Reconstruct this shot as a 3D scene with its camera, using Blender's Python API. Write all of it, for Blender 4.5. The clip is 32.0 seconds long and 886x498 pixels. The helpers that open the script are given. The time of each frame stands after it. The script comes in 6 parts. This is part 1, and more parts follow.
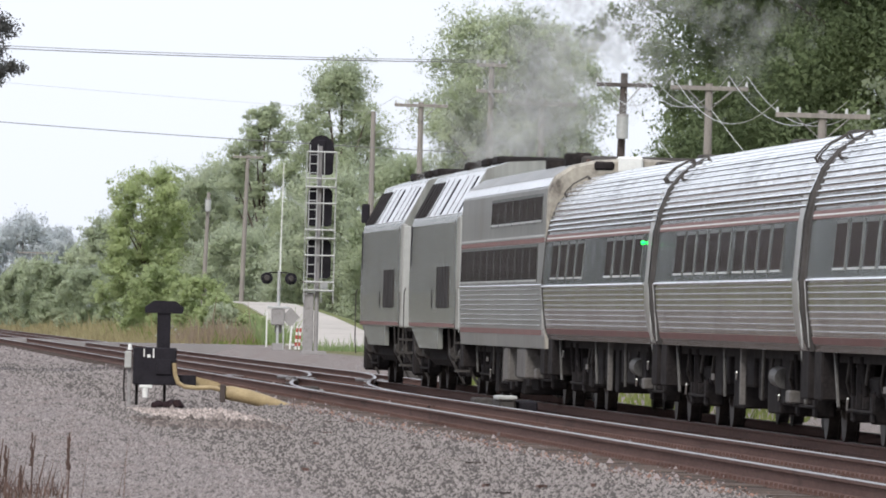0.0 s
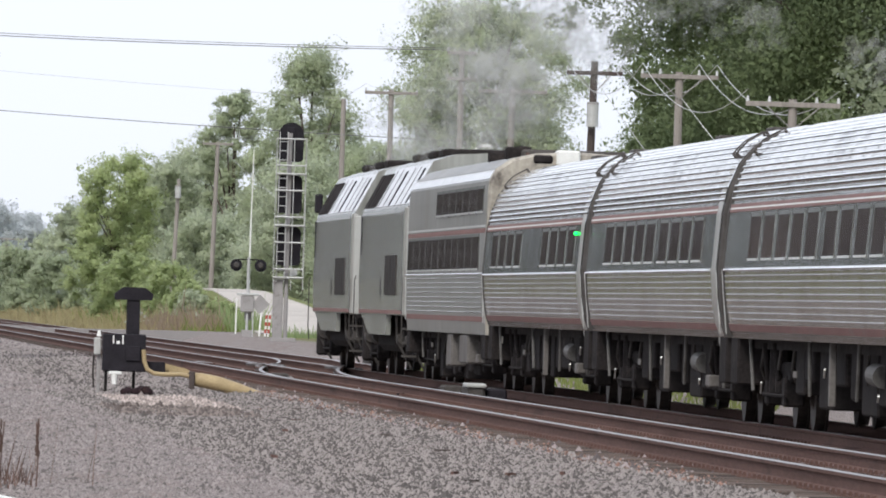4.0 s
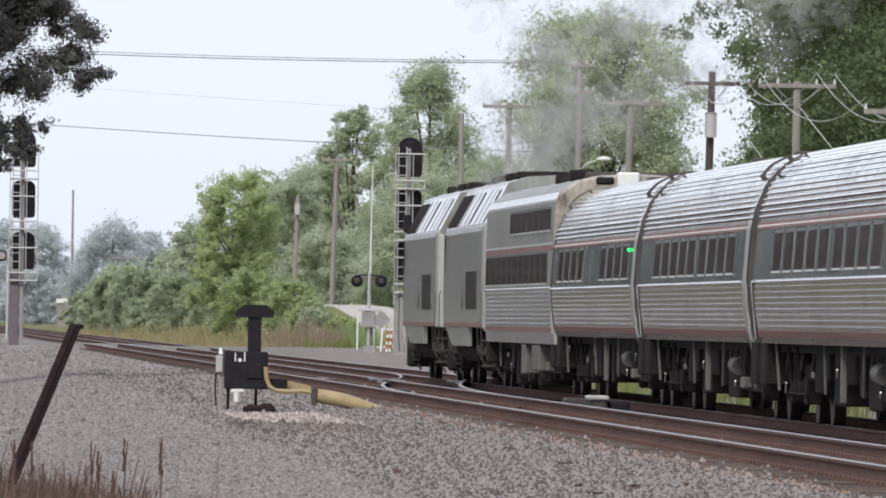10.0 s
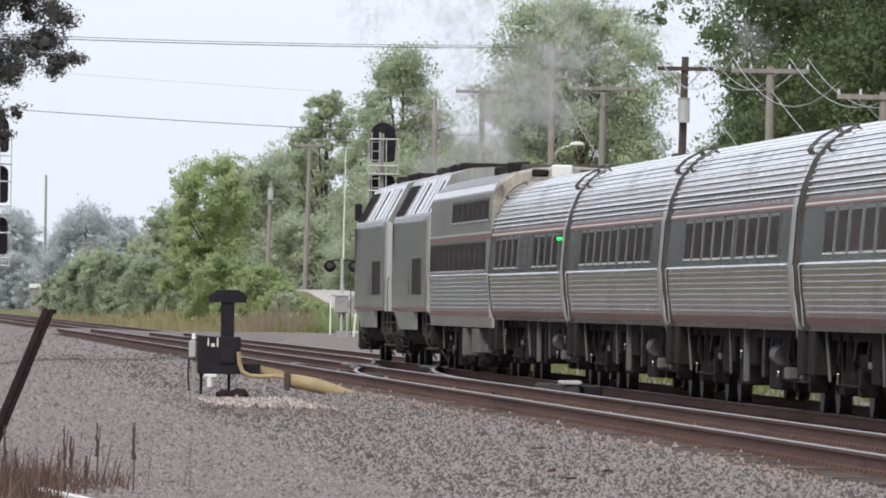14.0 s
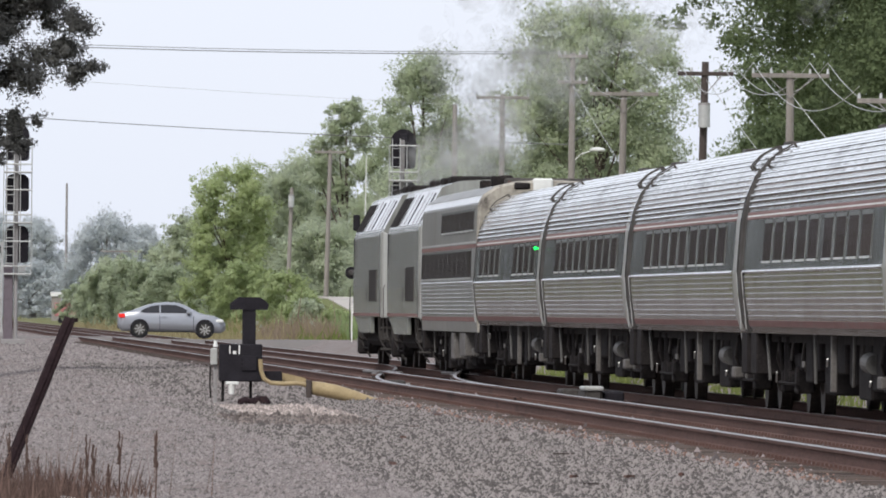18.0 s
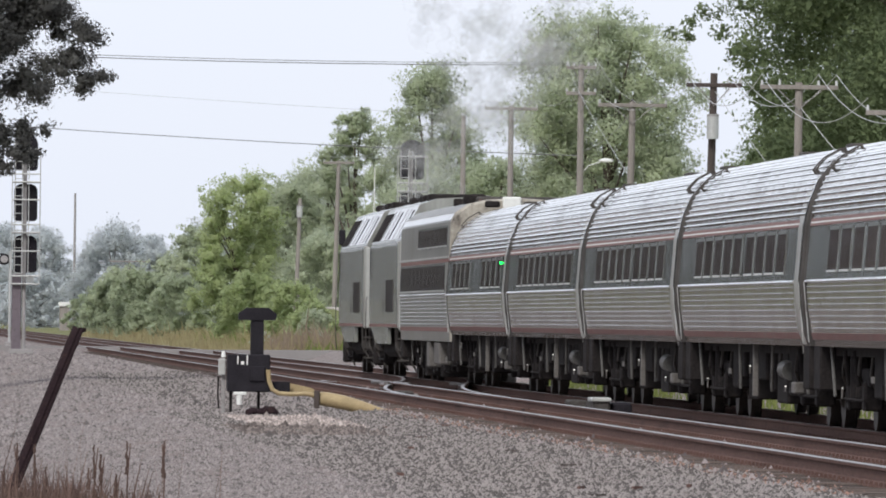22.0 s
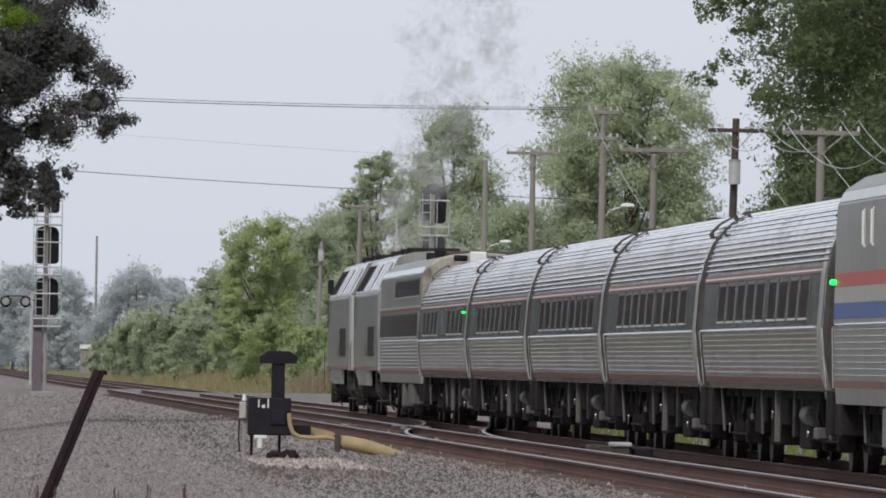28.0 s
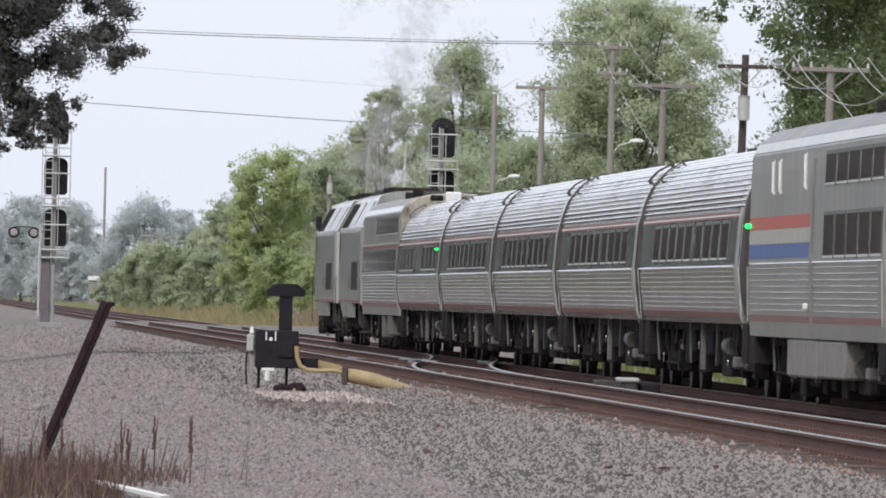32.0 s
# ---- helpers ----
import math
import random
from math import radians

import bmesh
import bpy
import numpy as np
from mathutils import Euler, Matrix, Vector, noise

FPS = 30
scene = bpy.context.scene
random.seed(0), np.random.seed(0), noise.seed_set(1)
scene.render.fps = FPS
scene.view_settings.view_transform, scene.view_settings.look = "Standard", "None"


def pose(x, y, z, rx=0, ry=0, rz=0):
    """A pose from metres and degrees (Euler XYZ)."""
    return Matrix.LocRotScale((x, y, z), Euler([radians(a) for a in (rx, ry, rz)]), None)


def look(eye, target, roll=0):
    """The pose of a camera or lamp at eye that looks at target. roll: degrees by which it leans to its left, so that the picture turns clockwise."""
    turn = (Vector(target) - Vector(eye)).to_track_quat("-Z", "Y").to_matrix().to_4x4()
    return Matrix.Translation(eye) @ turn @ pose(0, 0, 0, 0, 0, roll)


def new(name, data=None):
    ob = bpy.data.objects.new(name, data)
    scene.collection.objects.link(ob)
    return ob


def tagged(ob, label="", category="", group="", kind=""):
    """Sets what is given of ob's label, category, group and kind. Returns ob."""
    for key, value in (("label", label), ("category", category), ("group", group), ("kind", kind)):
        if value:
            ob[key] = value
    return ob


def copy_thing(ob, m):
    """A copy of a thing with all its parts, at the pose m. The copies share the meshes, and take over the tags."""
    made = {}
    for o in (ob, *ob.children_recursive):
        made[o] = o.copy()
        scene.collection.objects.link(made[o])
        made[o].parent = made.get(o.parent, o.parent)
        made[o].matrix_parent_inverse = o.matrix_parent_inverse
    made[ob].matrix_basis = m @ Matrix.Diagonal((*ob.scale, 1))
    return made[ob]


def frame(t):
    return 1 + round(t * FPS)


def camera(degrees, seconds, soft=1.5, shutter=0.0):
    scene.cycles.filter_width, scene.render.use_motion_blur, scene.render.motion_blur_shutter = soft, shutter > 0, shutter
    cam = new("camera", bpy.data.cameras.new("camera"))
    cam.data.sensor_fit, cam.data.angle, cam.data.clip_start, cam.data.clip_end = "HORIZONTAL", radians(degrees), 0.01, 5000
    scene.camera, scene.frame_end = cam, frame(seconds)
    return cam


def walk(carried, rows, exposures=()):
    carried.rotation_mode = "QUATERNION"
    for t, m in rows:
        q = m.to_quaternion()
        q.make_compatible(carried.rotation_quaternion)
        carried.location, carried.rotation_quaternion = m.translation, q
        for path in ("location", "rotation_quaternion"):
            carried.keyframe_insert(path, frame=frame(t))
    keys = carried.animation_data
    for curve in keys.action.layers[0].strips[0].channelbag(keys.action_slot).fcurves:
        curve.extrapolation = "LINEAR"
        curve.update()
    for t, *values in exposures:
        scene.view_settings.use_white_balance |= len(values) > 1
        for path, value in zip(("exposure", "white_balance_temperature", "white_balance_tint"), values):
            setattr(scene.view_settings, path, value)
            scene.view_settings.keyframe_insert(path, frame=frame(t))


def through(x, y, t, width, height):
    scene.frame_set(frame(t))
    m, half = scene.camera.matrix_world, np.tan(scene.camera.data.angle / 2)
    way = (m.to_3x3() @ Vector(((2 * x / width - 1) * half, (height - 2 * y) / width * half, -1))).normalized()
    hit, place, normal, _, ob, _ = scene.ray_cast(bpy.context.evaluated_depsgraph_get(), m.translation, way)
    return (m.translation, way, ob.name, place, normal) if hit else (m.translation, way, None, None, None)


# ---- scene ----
# ---- camera and light settings ----
SOFT = 1.85
EXPOSURES = [(0.0, 0.28), (4.0, 0.28), (7.0, 0.38), (8.0, 0.4), (9.0, 0.22), (10.0, 0.17), (14.0, 0.15), (20.0, 0.1), (24.0, 0.13), (26.0, 0.1), (26.6, 0.06), (27.1, 0.04), (27.6, -0.25), (28.3, -0.26), (29.2, 0.02), (30.0, 0.05), (32.0, 0.1)]
EYE = Vector((-13.73, 0.0, 1.347))


def aim(yaw, pitch, lean):
    """A pose at EYE, turned yaw degrees to the right of the tracks and raised by pitch."""
    a, b = radians(yaw), radians(pitch)
    way = Vector((math.sin(a) * math.cos(b), math.cos(a) * math.cos(b), math.sin(b)))
    return look(EYE, EYE + way * 100, lean)


cam = camera(4.141, 32.0, soft=SOFT)
walk(cam, [
    (0.0, aim(3.0269, 0.3383, 1.507)),
    (0.5, aim(3.0335, 0.3267, 1.559)),
    (1.0, aim(3.0574, 0.3252, 1.673)),
    (1.5, aim(3.0785, 0.3366, 1.514)),
    (2.0, aim(3.0984, 0.3350, 1.632)),
    (2.5, aim(3.1225, 0.3257, 1.751)),
    (3.0, aim(3.1594, 0.3247, 1.639)),
    (3.5, aim(3.1811, 0.2868, 1.727)),
    (4.0, aim(3.1701, 0.2843, 1.712)),
    (4.5, aim(3.1834, 0.2560, 1.770)),
    (6.5, aim(3.1824, 0.2441, 1.553)),
    (7.0, aim(3.1637, 0.2713, 1.475)),
    (7.5, aim(3.1037, 0.2655, 1.416)),
    (8.0, aim(2.9884, 0.2750, 1.292)),
    (8.5, aim(2.8060, 0.3039, 1.028)),
    (9.0, aim(2.6878, 0.3415, 0.901)),
    (9.5, aim(2.6449, 0.3298, 0.719)),
    (10.0, aim(2.6069, 0.3355, 0.839)),
    (10.5, aim(2.5786, 0.3319, 0.803)),
    (11.0, aim(2.5737, 0.3390, 0.867)),
    (11.5, aim(2.5821, 0.3270, 0.871)),
    (12.0, aim(2.6442, 0.3257, 0.734)),
    (12.5, aim(2.6829, 0.3255, 0.667)),
    (13.0, aim(2.7026, 0.3079, 0.706)),
    (13.5, aim(2.7136, 0.2837, 0.760)),
    (14.0, aim(2.7341, 0.2677, 0.854)),
    (14.5, aim(2.7204, 0.2644, 0.799)),
    (16.5, aim(2.6781, 0.2582, 0.703)),
    (17.0, aim(2.6536, 0.2637, 0.630)),
    (17.5, aim(2.6380, 0.2838, 0.604)),
    (18.0, aim(2.6353, 0.2960, 0.555)),
    (18.5, aim(2.6328, 0.3041, 0.555)),
    (19.0, aim(2.6168, 0.3094, 0.676)),
    (19.5, aim(2.5965, 0.3107, 0.657)),
    (20.0, aim(2.6049, 0.3473, 0.634)),
    (20.5, aim(2.6250, 0.3613, 0.641)),
    (21.0, aim(2.6296, 0.3857, 0.624)),
    (21.5, aim(2.6103, 0.3727, 0.547)),
    (22.0, aim(2.5962, 0.3463, 0.692)),
    (22.5, aim(2.5983, 0.3042, 0.719)),
    (23.0, aim(2.6211, 0.2843, 0.671)),
    (23.5, aim(2.6318, 0.2642, 0.659)),
    (24.0, aim(2.6662, 0.2323, 0.667)),
    (24.5, aim(2.6686, 0.2314, 0.676)),
    (26.5, aim(2.6182, 0.1885, 0.849)),
    (27.0, aim(2.5870, 0.4866, 0.899)),
    (27.5, aim(2.5133, 0.6474, 1.075)),
    (28.0, aim(2.4929, 0.5513, 0.924)),
    (28.5, aim(2.4773, 0.4529, 0.985)),
    (29.0, aim(2.4912, 0.3974, 1.111)),
    (29.5, aim(2.4998, 0.3366, 1.202)),
    (30.0, aim(2.4774, 0.2851, 1.207)),
    (30.5, aim(2.4771, 0.2818, 1.032)),
    (31.0, aim(2.4820, 0.2599, 1.245)),
    (31.5, aim(2.4696, 0.2502, 1.346)),
    (32.0, aim(2.4601, 0.2420, 1.341)),
], exposures=EXPOSURES)

# ---- world and sun: bright overcast ----
SUN_UP, SUN_TURN = 42.0, 205.0
world = bpy.data.worlds.new("overcast_sky")
scene.world = world
world.use_nodes = True
wn = world.node_tree
sky = wn.nodes.new("ShaderNodeTexSky")
sky.sky_type = "NISHITA"
sky.sun_disc = False
sky.sun_elevation, sky.sun_rotation = radians(SUN_UP), radians(SUN_TURN)
sky.air_density, sky.dust_density, sky.ozone_density = 1.0, 1.5, 1.0
scene.cycles.transparent_max_bounces = 64
pale = wn.nodes.new("ShaderNodeHueSaturation")
pale.inputs["Saturation"].default_value = 0.35
wn.links.new(sky.outputs[0], pale.inputs["Color"])
back = wn.nodes["Background"]
veil = wn.nodes.new("ShaderNodeMix")
veil.data_type = "RGBA"
veil.inputs["Factor"].default_value = 0.82
veil.inputs["B"].default_value = (7.55, 8.0, 9.1, 1)
wn.links.new(pale.outputs[0], veil.inputs["A"])
wn.links.new(veil.outputs["Result"], back.inputs["Color"])
back.inputs["Strength"].default_value = 0.114

sun = new("sun", bpy.data.lights.new("sun", "SUN"))
sun.data.energy, sun.data.angle, sun.data.color = 2.2, radians(14), (1.0, 0.97, 0.92)
a, b = radians(SUN_TURN), radians(SUN_UP)
sun.matrix_world = look(Vector((math.sin(a) * math.cos(b), math.cos(a) * math.cos(b), math.sin(b))) * 100, (0, 0, 0))


# ---- materials ----
def mat(name, colour, rough=0.6, metal=0.0, vary=0.15, scale=3.0, fine=40.0, bump=0.0, second=None, amount=0.0,
        stretch=(1, 1, 1), per_object=0.0, per_island=0.0, spec=0.2, glow=None, rough_vary=0.0, dent=0.0, wave=0.8):
    """A surface with two scales of tone, stains of a second colour, and fine relief."""
    m = bpy.data.materials.new(name)
    m.use_nodes = True
    n, l = m.node_tree.nodes, m.node_tree.links
    p = n["Principled BSDF"]
    p.inputs["Roughness"].default_value, p.inputs["Metallic"].default_value = rough, metal
    p.inputs["Specular IOR Level"].default_value = spec
    tc, mp = n.new("ShaderNodeTexCoord"), n.new("ShaderNodeMapping")
    mp.inputs["Scale"].default_value = stretch
    l.new(tc.outputs["Object"], mp.inputs["Vector"])
    big, small = n.new("ShaderNodeTexNoise"), n.new("ShaderNodeTexNoise")
    big.inputs["Scale"].default_value, small.inputs["Scale"].default_value = scale, fine
    big.inputs["Detail"].default_value = small.inputs["Detail"].default_value = 4
    for t in (big, small):
        l.new(mp.outputs[0], t.inputs["Vector"])
    tone = n.new("ShaderNodeMath")
    tone.operation = "ADD"
    l.new(big.outputs["Fac"], tone.inputs[0])
    l.new(small.outputs["Fac"], tone.inputs[1])
    last = tone.outputs[0]
    if per_object or per_island:
        src = n.new("ShaderNodeObjectInfo").outputs["Random"] if per_object else n.new("ShaderNodeNewGeometry").outputs["Random Per Island"]
        k = n.new("ShaderNodeMath")
        k.operation = "MULTIPLY_ADD"
        l.new(src, k.inputs[0])
        k.inputs[1].default_value = (per_object or per_island) / max(vary, 0.01)
        l.new(last, k.inputs[2])
        half = n.new("ShaderNodeMath")
        half.operation = "SUBTRACT"
        l.new(k.outputs[0], half.inputs[0])
        half.inputs[1].default_value = 0.5 * (per_object or per_island) / max(vary, 0.01)
        last = half.outputs[0]
    fac = n.new("ShaderNodeMapRange")
    fac.inputs["From Min"].default_value, fac.inputs["From Max"].default_value = 0.5, 1.5
    fac.inputs["To Min"].default_value, fac.inputs["To Max"].default_value = 1 - 1.6 * vary, 1 + 1.6 * vary
    l.new(last, fac.inputs["Value"])
    mul = n.new("ShaderNodeMix")
    mul.data_type, mul.blend_type = "RGBA", "MULTIPLY"
    mul.inputs["Factor"].default_value = 1
    mul.inputs["A"].default_value = (*colour, 1)
    l.new(fac.outputs[0], mul.inputs["B"])
    out = mul.outputs["Result"]
    if second:
        st = n.new("ShaderNodeTexNoise")
        st.inputs["Scale"].default_value, st.inputs["Detail"].default_value, st.inputs["Roughness"].default_value = scale * 1.7, 6, 0.7
        l.new(mp.outputs[0], st.inputs["Vector"])
        r = n.new("ShaderNodeMapRange")
        r.inputs["From Min"].default_value, r.inputs["From Max"].default_value = 0.62 - 0.3 * amount, 0.78 - 0.3 * amount
        l.new(st.outputs["Fac"], r.inputs["Value"])
        mix = n.new("ShaderNodeMix")
        mix.data_type = "RGBA"
        l.new(r.outputs[0], mix.inputs["Factor"])
        l.new(out, mix.inputs["A"])
        mix.inputs["B"].default_value = (*second, 1)
        out = mix.outputs["Result"]
    l.new(out, p.inputs["Base Color"])
    if rough_vary:
        rr = n.new("ShaderNodeMapRange")
        rr.inputs["To Min"].default_value, rr.inputs["To Max"].default_value = rough - rough_vary, rough + rough_vary
        l.new(big.outputs["Fac"], rr.inputs["Value"])
        l.new(rr.outputs[0], p.inputs["Roughness"])
    if bump:
        b = n.new("ShaderNodeBump")
        b.inputs["Strength"].default_value, b.inputs["Distance"].default_value = min(1.0, bump), 0.02
        l.new(small.outputs["Fac"], b.inputs["Height"])
        l.new(b.outputs[0], p.inputs["Normal"])
    if dent:
        dm, dn, db = n.new("ShaderNodeMapping"), n.new("ShaderNodeTexNoise"), n.new("ShaderNodeBump")
        dm.inputs["Scale"].default_value = (0.5, wave, 0.5)
        dn.inputs["Scale"].default_value, dn.inputs["Detail"].default_value = 1.0, 3
        db.inputs["Strength"].default_value, db.inputs["Distance"].default_value = dent, 0.05
        l.new(tc.outputs["Object"], dm.inputs["Vector"])
        l.new(dm.outputs[0], dn.inputs["Vector"])
        l.new(dn.outputs["Fac"], db.inputs["Height"])
        l.new(db.outputs[0], p.inputs["Normal"])
    if glow:
        p.inputs["Emission Color"].default_value, p.inputs["Emission Strength"].default_value = (*glow[0], 1), glow[1]
    return m


def leaf_mat(name, colour, other, through=0.62, spread=0.28):
    """Leaves: two greens mixed leaf by leaf, letting some light through."""
    m = bpy.data.materials.new(name)
    m.use_nodes = True
    n, l = m.node_tree.nodes, m.node_tree.links
    n.remove(n["Principled BSDF"])
    isl = n.new("ShaderNodeNewGeometry").outputs["Random Per Island"]
    tc = n.new("ShaderNodeTexCoord")
    no = n.new("ShaderNodeTexNoise")
    no.inputs["Scale"].default_value = 0.35
    l.new(tc.outputs["Object"], no.inputs["Vector"])
    k = n.new("ShaderNodeMath")
    k.operation = "MULTIPLY_ADD"
    l.new(isl, k.inputs[0])
    k.inputs[1].default_value = spread
    l.new(no.outputs["Fac"], k.inputs[2])
    r = n.new("ShaderNodeMapRange")
    r.inputs["From Min"].default_value, r.inputs["From Max"].default_value = 0.35, 0.65 + spread
    l.new(k.outputs[0], r.inputs["Value"])
    mix = n.new("ShaderNodeMix")
    mix.data_type = "RGBA"
    l.new(r.outputs[0], mix.inputs["Factor"])
    mix.inputs["A"].default_value, mix.inputs["B"].default_value = (*colour, 1), (*other, 1)
    d, t, s = n.new("ShaderNodeBsdfDiffuse"), n.new("ShaderNodeBsdfTranslucent"), n.new("ShaderNodeMixShader")
    for x in (d, t):
        l.new(mix.outputs["Result"], x.inputs["Color"])
    s.inputs[0].default_value = through
    l.new(d.outputs[0], s.inputs[1])
    l.new(t.outputs[0], s.inputs[2])
    l.new(s.outputs[0], n["Material Output"].inputs["Surface"])
    return m


def smoke_mat(name, colour, opacity):
    """Thin exhaust: mostly clear, with a soft uneven density."""
    m = bpy.data.materials.new(name)
    m.use_nodes = True
    n, l = m.node_tree.nodes, m.node_tree.links
    n.remove(n["Principled BSDF"])
    tc, no = n.new("ShaderNodeTexCoord"), n.new("ShaderNodeTexNoise")
    no.inputs["Scale"].default_value, no.inputs["Detail"].default_value = 2.4, 3
    l.new(tc.outputs["Object"], no.inputs["Vector"])
    r = n.new("ShaderNodeMapRange")
    r.inputs["From Min"].default_value, r.inputs["From Max"].default_value = 0.3, 0.7
    r.inputs["To Min"].default_value, r.inputs["To Max"].default_value = 0.0, opacity
    l.new(no.outputs["Fac"], r.inputs["Value"])
    d, t, s = n.new("ShaderNodeBsdfDiffuse"), n.new("ShaderNodeBsdfTransparent"), n.new("ShaderNodeMixShader")
    d.inputs["Color"].default_value = (*colour, 1)
    l.new(r.outputs[0], s.inputs[0])
    l.new(t.outputs[0], s.inputs[1])
    l.new(d.outputs[0], s.inputs[2])
    l.new(s.outputs[0], n["Material Output"].inputs["Surface"])
    return m


# Coach sides: streaked steel, its base colour darkened for the trees it reflects.
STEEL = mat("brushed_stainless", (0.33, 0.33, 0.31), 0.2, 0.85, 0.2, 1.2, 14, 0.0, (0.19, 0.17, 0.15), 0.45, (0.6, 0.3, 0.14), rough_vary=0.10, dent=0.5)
VESTIBULE = mat("vestibule_panel", (0.40, 0.39, 0.365), 0.35, 0.6, 0.15, 1.2, 14, 0.0, (0.26, 0.24, 0.21), 0.35, (0.6, 0.3, 0.14), dent=0.15)
# Same steel with the reflected sky put into a brighter base colour.
SKY_STEEL = mat("sky_bright_stainless", (0.98, 0.98, 0.98), 0.07, 0.98, 0.06, 0.7, 12, 0.0, (0.6, 0.58, 0.56), 0.05, (1, 0.6, 1), rough_vary=0.04, dent=0.2, wave=1.3)
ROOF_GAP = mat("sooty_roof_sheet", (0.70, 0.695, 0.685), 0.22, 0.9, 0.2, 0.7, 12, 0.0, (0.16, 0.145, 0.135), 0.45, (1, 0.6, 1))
VIEW_STEEL = mat("dull_stainless", (0.285, 0.278, 0.262), 0.40, 0.7, 0.2, 0.8, 7, 0.0, (0.25, 0.23, 0.20), 0.35, (0.6, 0.3, 0.12), dent=0.2)
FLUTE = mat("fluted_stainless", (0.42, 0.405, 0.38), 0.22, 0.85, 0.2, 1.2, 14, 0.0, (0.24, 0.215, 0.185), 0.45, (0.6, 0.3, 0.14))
BAND = mat("window_band_steel", (0.24, 0.258, 0.245), 0.2, 0.7, 0.14, 0.7, 12, 0.0, (0.23, 0.24, 0.23), 0.12, (0.6, 0.3, 0.14), dent=0.6, rough_vary=0.08)
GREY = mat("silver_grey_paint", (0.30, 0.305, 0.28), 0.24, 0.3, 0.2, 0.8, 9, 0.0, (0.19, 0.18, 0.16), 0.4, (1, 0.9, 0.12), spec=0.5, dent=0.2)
# Sloped upper panels: the white sky they reflect is set as a pale colour.
SKY_PANEL = mat("sky_pale_panel", (0.72, 0.73, 0.75), 0.25, 0.4, 0.10, 0.8, 9, 0.03, (0.42, 0.41, 0.40), 0.15, (1, 0.6, 0.6))
SILVER = mat("pale_grey_paint", (0.42, 0.42, 0.40), 0.5, 0.2, 0.10, 0.8, 9, 0.03, (0.3, 0.28, 0.25), 0.15)
RED_BAND = mat("faded_red_stripe", (0.20, 0.105, 0.095), 0.6, 0.0, 0.18, 1.5, 20, 0.0, (0.20, 0.145, 0.13), 0.3, (1, 0.5, 1))
RED = mat("red_stripe", (0.40, 0.085, 0.07), 0.45, 0.0, 0.10, 2, 20)
WHITE = mat("white_stripe", (0.66, 0.66, 0.63), 0.5, 0.0, 0.10, 2, 20)
DULL_WHITE = mat("dull_white_stripe", (0.36, 0.345, 0.315), 0.5, 0.1, 0.12, 2, 20)
LOCKER = mat("dusty_locker_steel", (0.21, 0.195, 0.178), 0.55, 0.3, 0.2, 1.5, 15, 0.05, (0.14, 0.125, 0.11), 0.3)
BLUE = mat("blue_stripe", (0.06, 0.105, 0.27), 0.45, 0.0, 0.10, 2, 20)
GLASS = mat("smoked_window_glass", (0.135, 0.118, 0.122), 0.05, 0.0, 0.2, 1.2, 8, 0.0, spec=0.4)
RUBBER = mat("window_gasket", (0.12, 0.125, 0.12), 0.5, 0.3, 0.1, 2, 20)
FRAME = mat("window_frame_alloy", (0.62, 0.62, 0.60), 0.4, 0.7, 0.1, 2, 20)
# Underframe tones: grime and dust, darkened further for the shade below the cars.
DARK = mat("shaded_grimy_underframe", (0.024, 0.021, 0.021), 0.85, 0.0, 0.3, 2.5, 22, 0.2, (0.045, 0.038, 0.035), 0.3, spec=0.05)
MID = mat("dusty_equipment", (0.07, 0.064, 0.06), 0.8, 0.0, 0.25, 2.5, 20, 0.1, (0.05, 0.043, 0.04), 0.3, spec=0.08)
PALE_EQ = mat("pale_equipment", (0.135, 0.125, 0.118), 0.7, 0.0, 0.2, 2.5, 20, 0.1, (0.10, 0.09, 0.08), 0.3, spec=0.1)
TANK = mat("dusty_tank", (0.11, 0.105, 0.10), 0.6, 0.0, 0.2, 2.5, 20, 0.05, (0.06, 0.055, 0.05), 0.3, spec=0.15)
BLACK = mat("black_paint", (0.019, 0.017, 0.021), 0.6, 0.0, 0.3, 4, 30, 0.05, spec=0.12)
WHEEL = mat("wheel_steel", (0.05, 0.042, 0.038), 0.55, 0.6, 0.3, 3, 25)
BEIGE = mat("sooty_end_wall", (0.36, 0.33, 0.28), 0.6, 0.2, 0.25, 1.2, 12, 0.05, (0.10, 0.085, 0.075), 0.35)
GREEN_LAMP = mat("green_marker_lens", (0.05, 0.8, 0.25), 0.3, glow=((0.0, 1.0, 0.08), 3.0))
BALLAST = mat("ballast", (0.20, 0.170, 0.168), 0.95, 0.0, 0.3, 0.6, 25, 0.3, (0.15, 0.12, 0.11), 0.2, per_island=0.9)
STONE = mat("crushed_stone", (0.180, 0.161, 0.153), 0.95, 0.0, 0.3, 0.9, 30, 0.3, per_island=2.3)
YARD_STONE = mat("fine_crushed_stone", (0.208, 0.184, 0.178), 0.95, 0.0, 0.25, 0.9, 30, 0.3, per_island=0.9)
SOIL = mat("red_brown_soil", (0.21, 0.125, 0.10), 0.95, 0.0, 0.25, 1.2, 30, 0.3, (0.16, 0.12, 0.09), 0.3, per_island=0.8)
RAIL_SIDE = mat("rusty_rail", (0.115, 0.070, 0.060), 0.9, 0.0, 0.2, 1.5, 30, 0.2, (0.06, 0.042, 0.038), 0.2, (1, 0.1, 1), spec=0.08)
RAIL_TOP = mat("polished_rail_head", (0.26, 0.24, 0.235), 0.38, 0.8, 0.1, 1.5, 30, 0.0, (0.3, 0.27, 0.26), 0.1, (1, 0.05, 1))
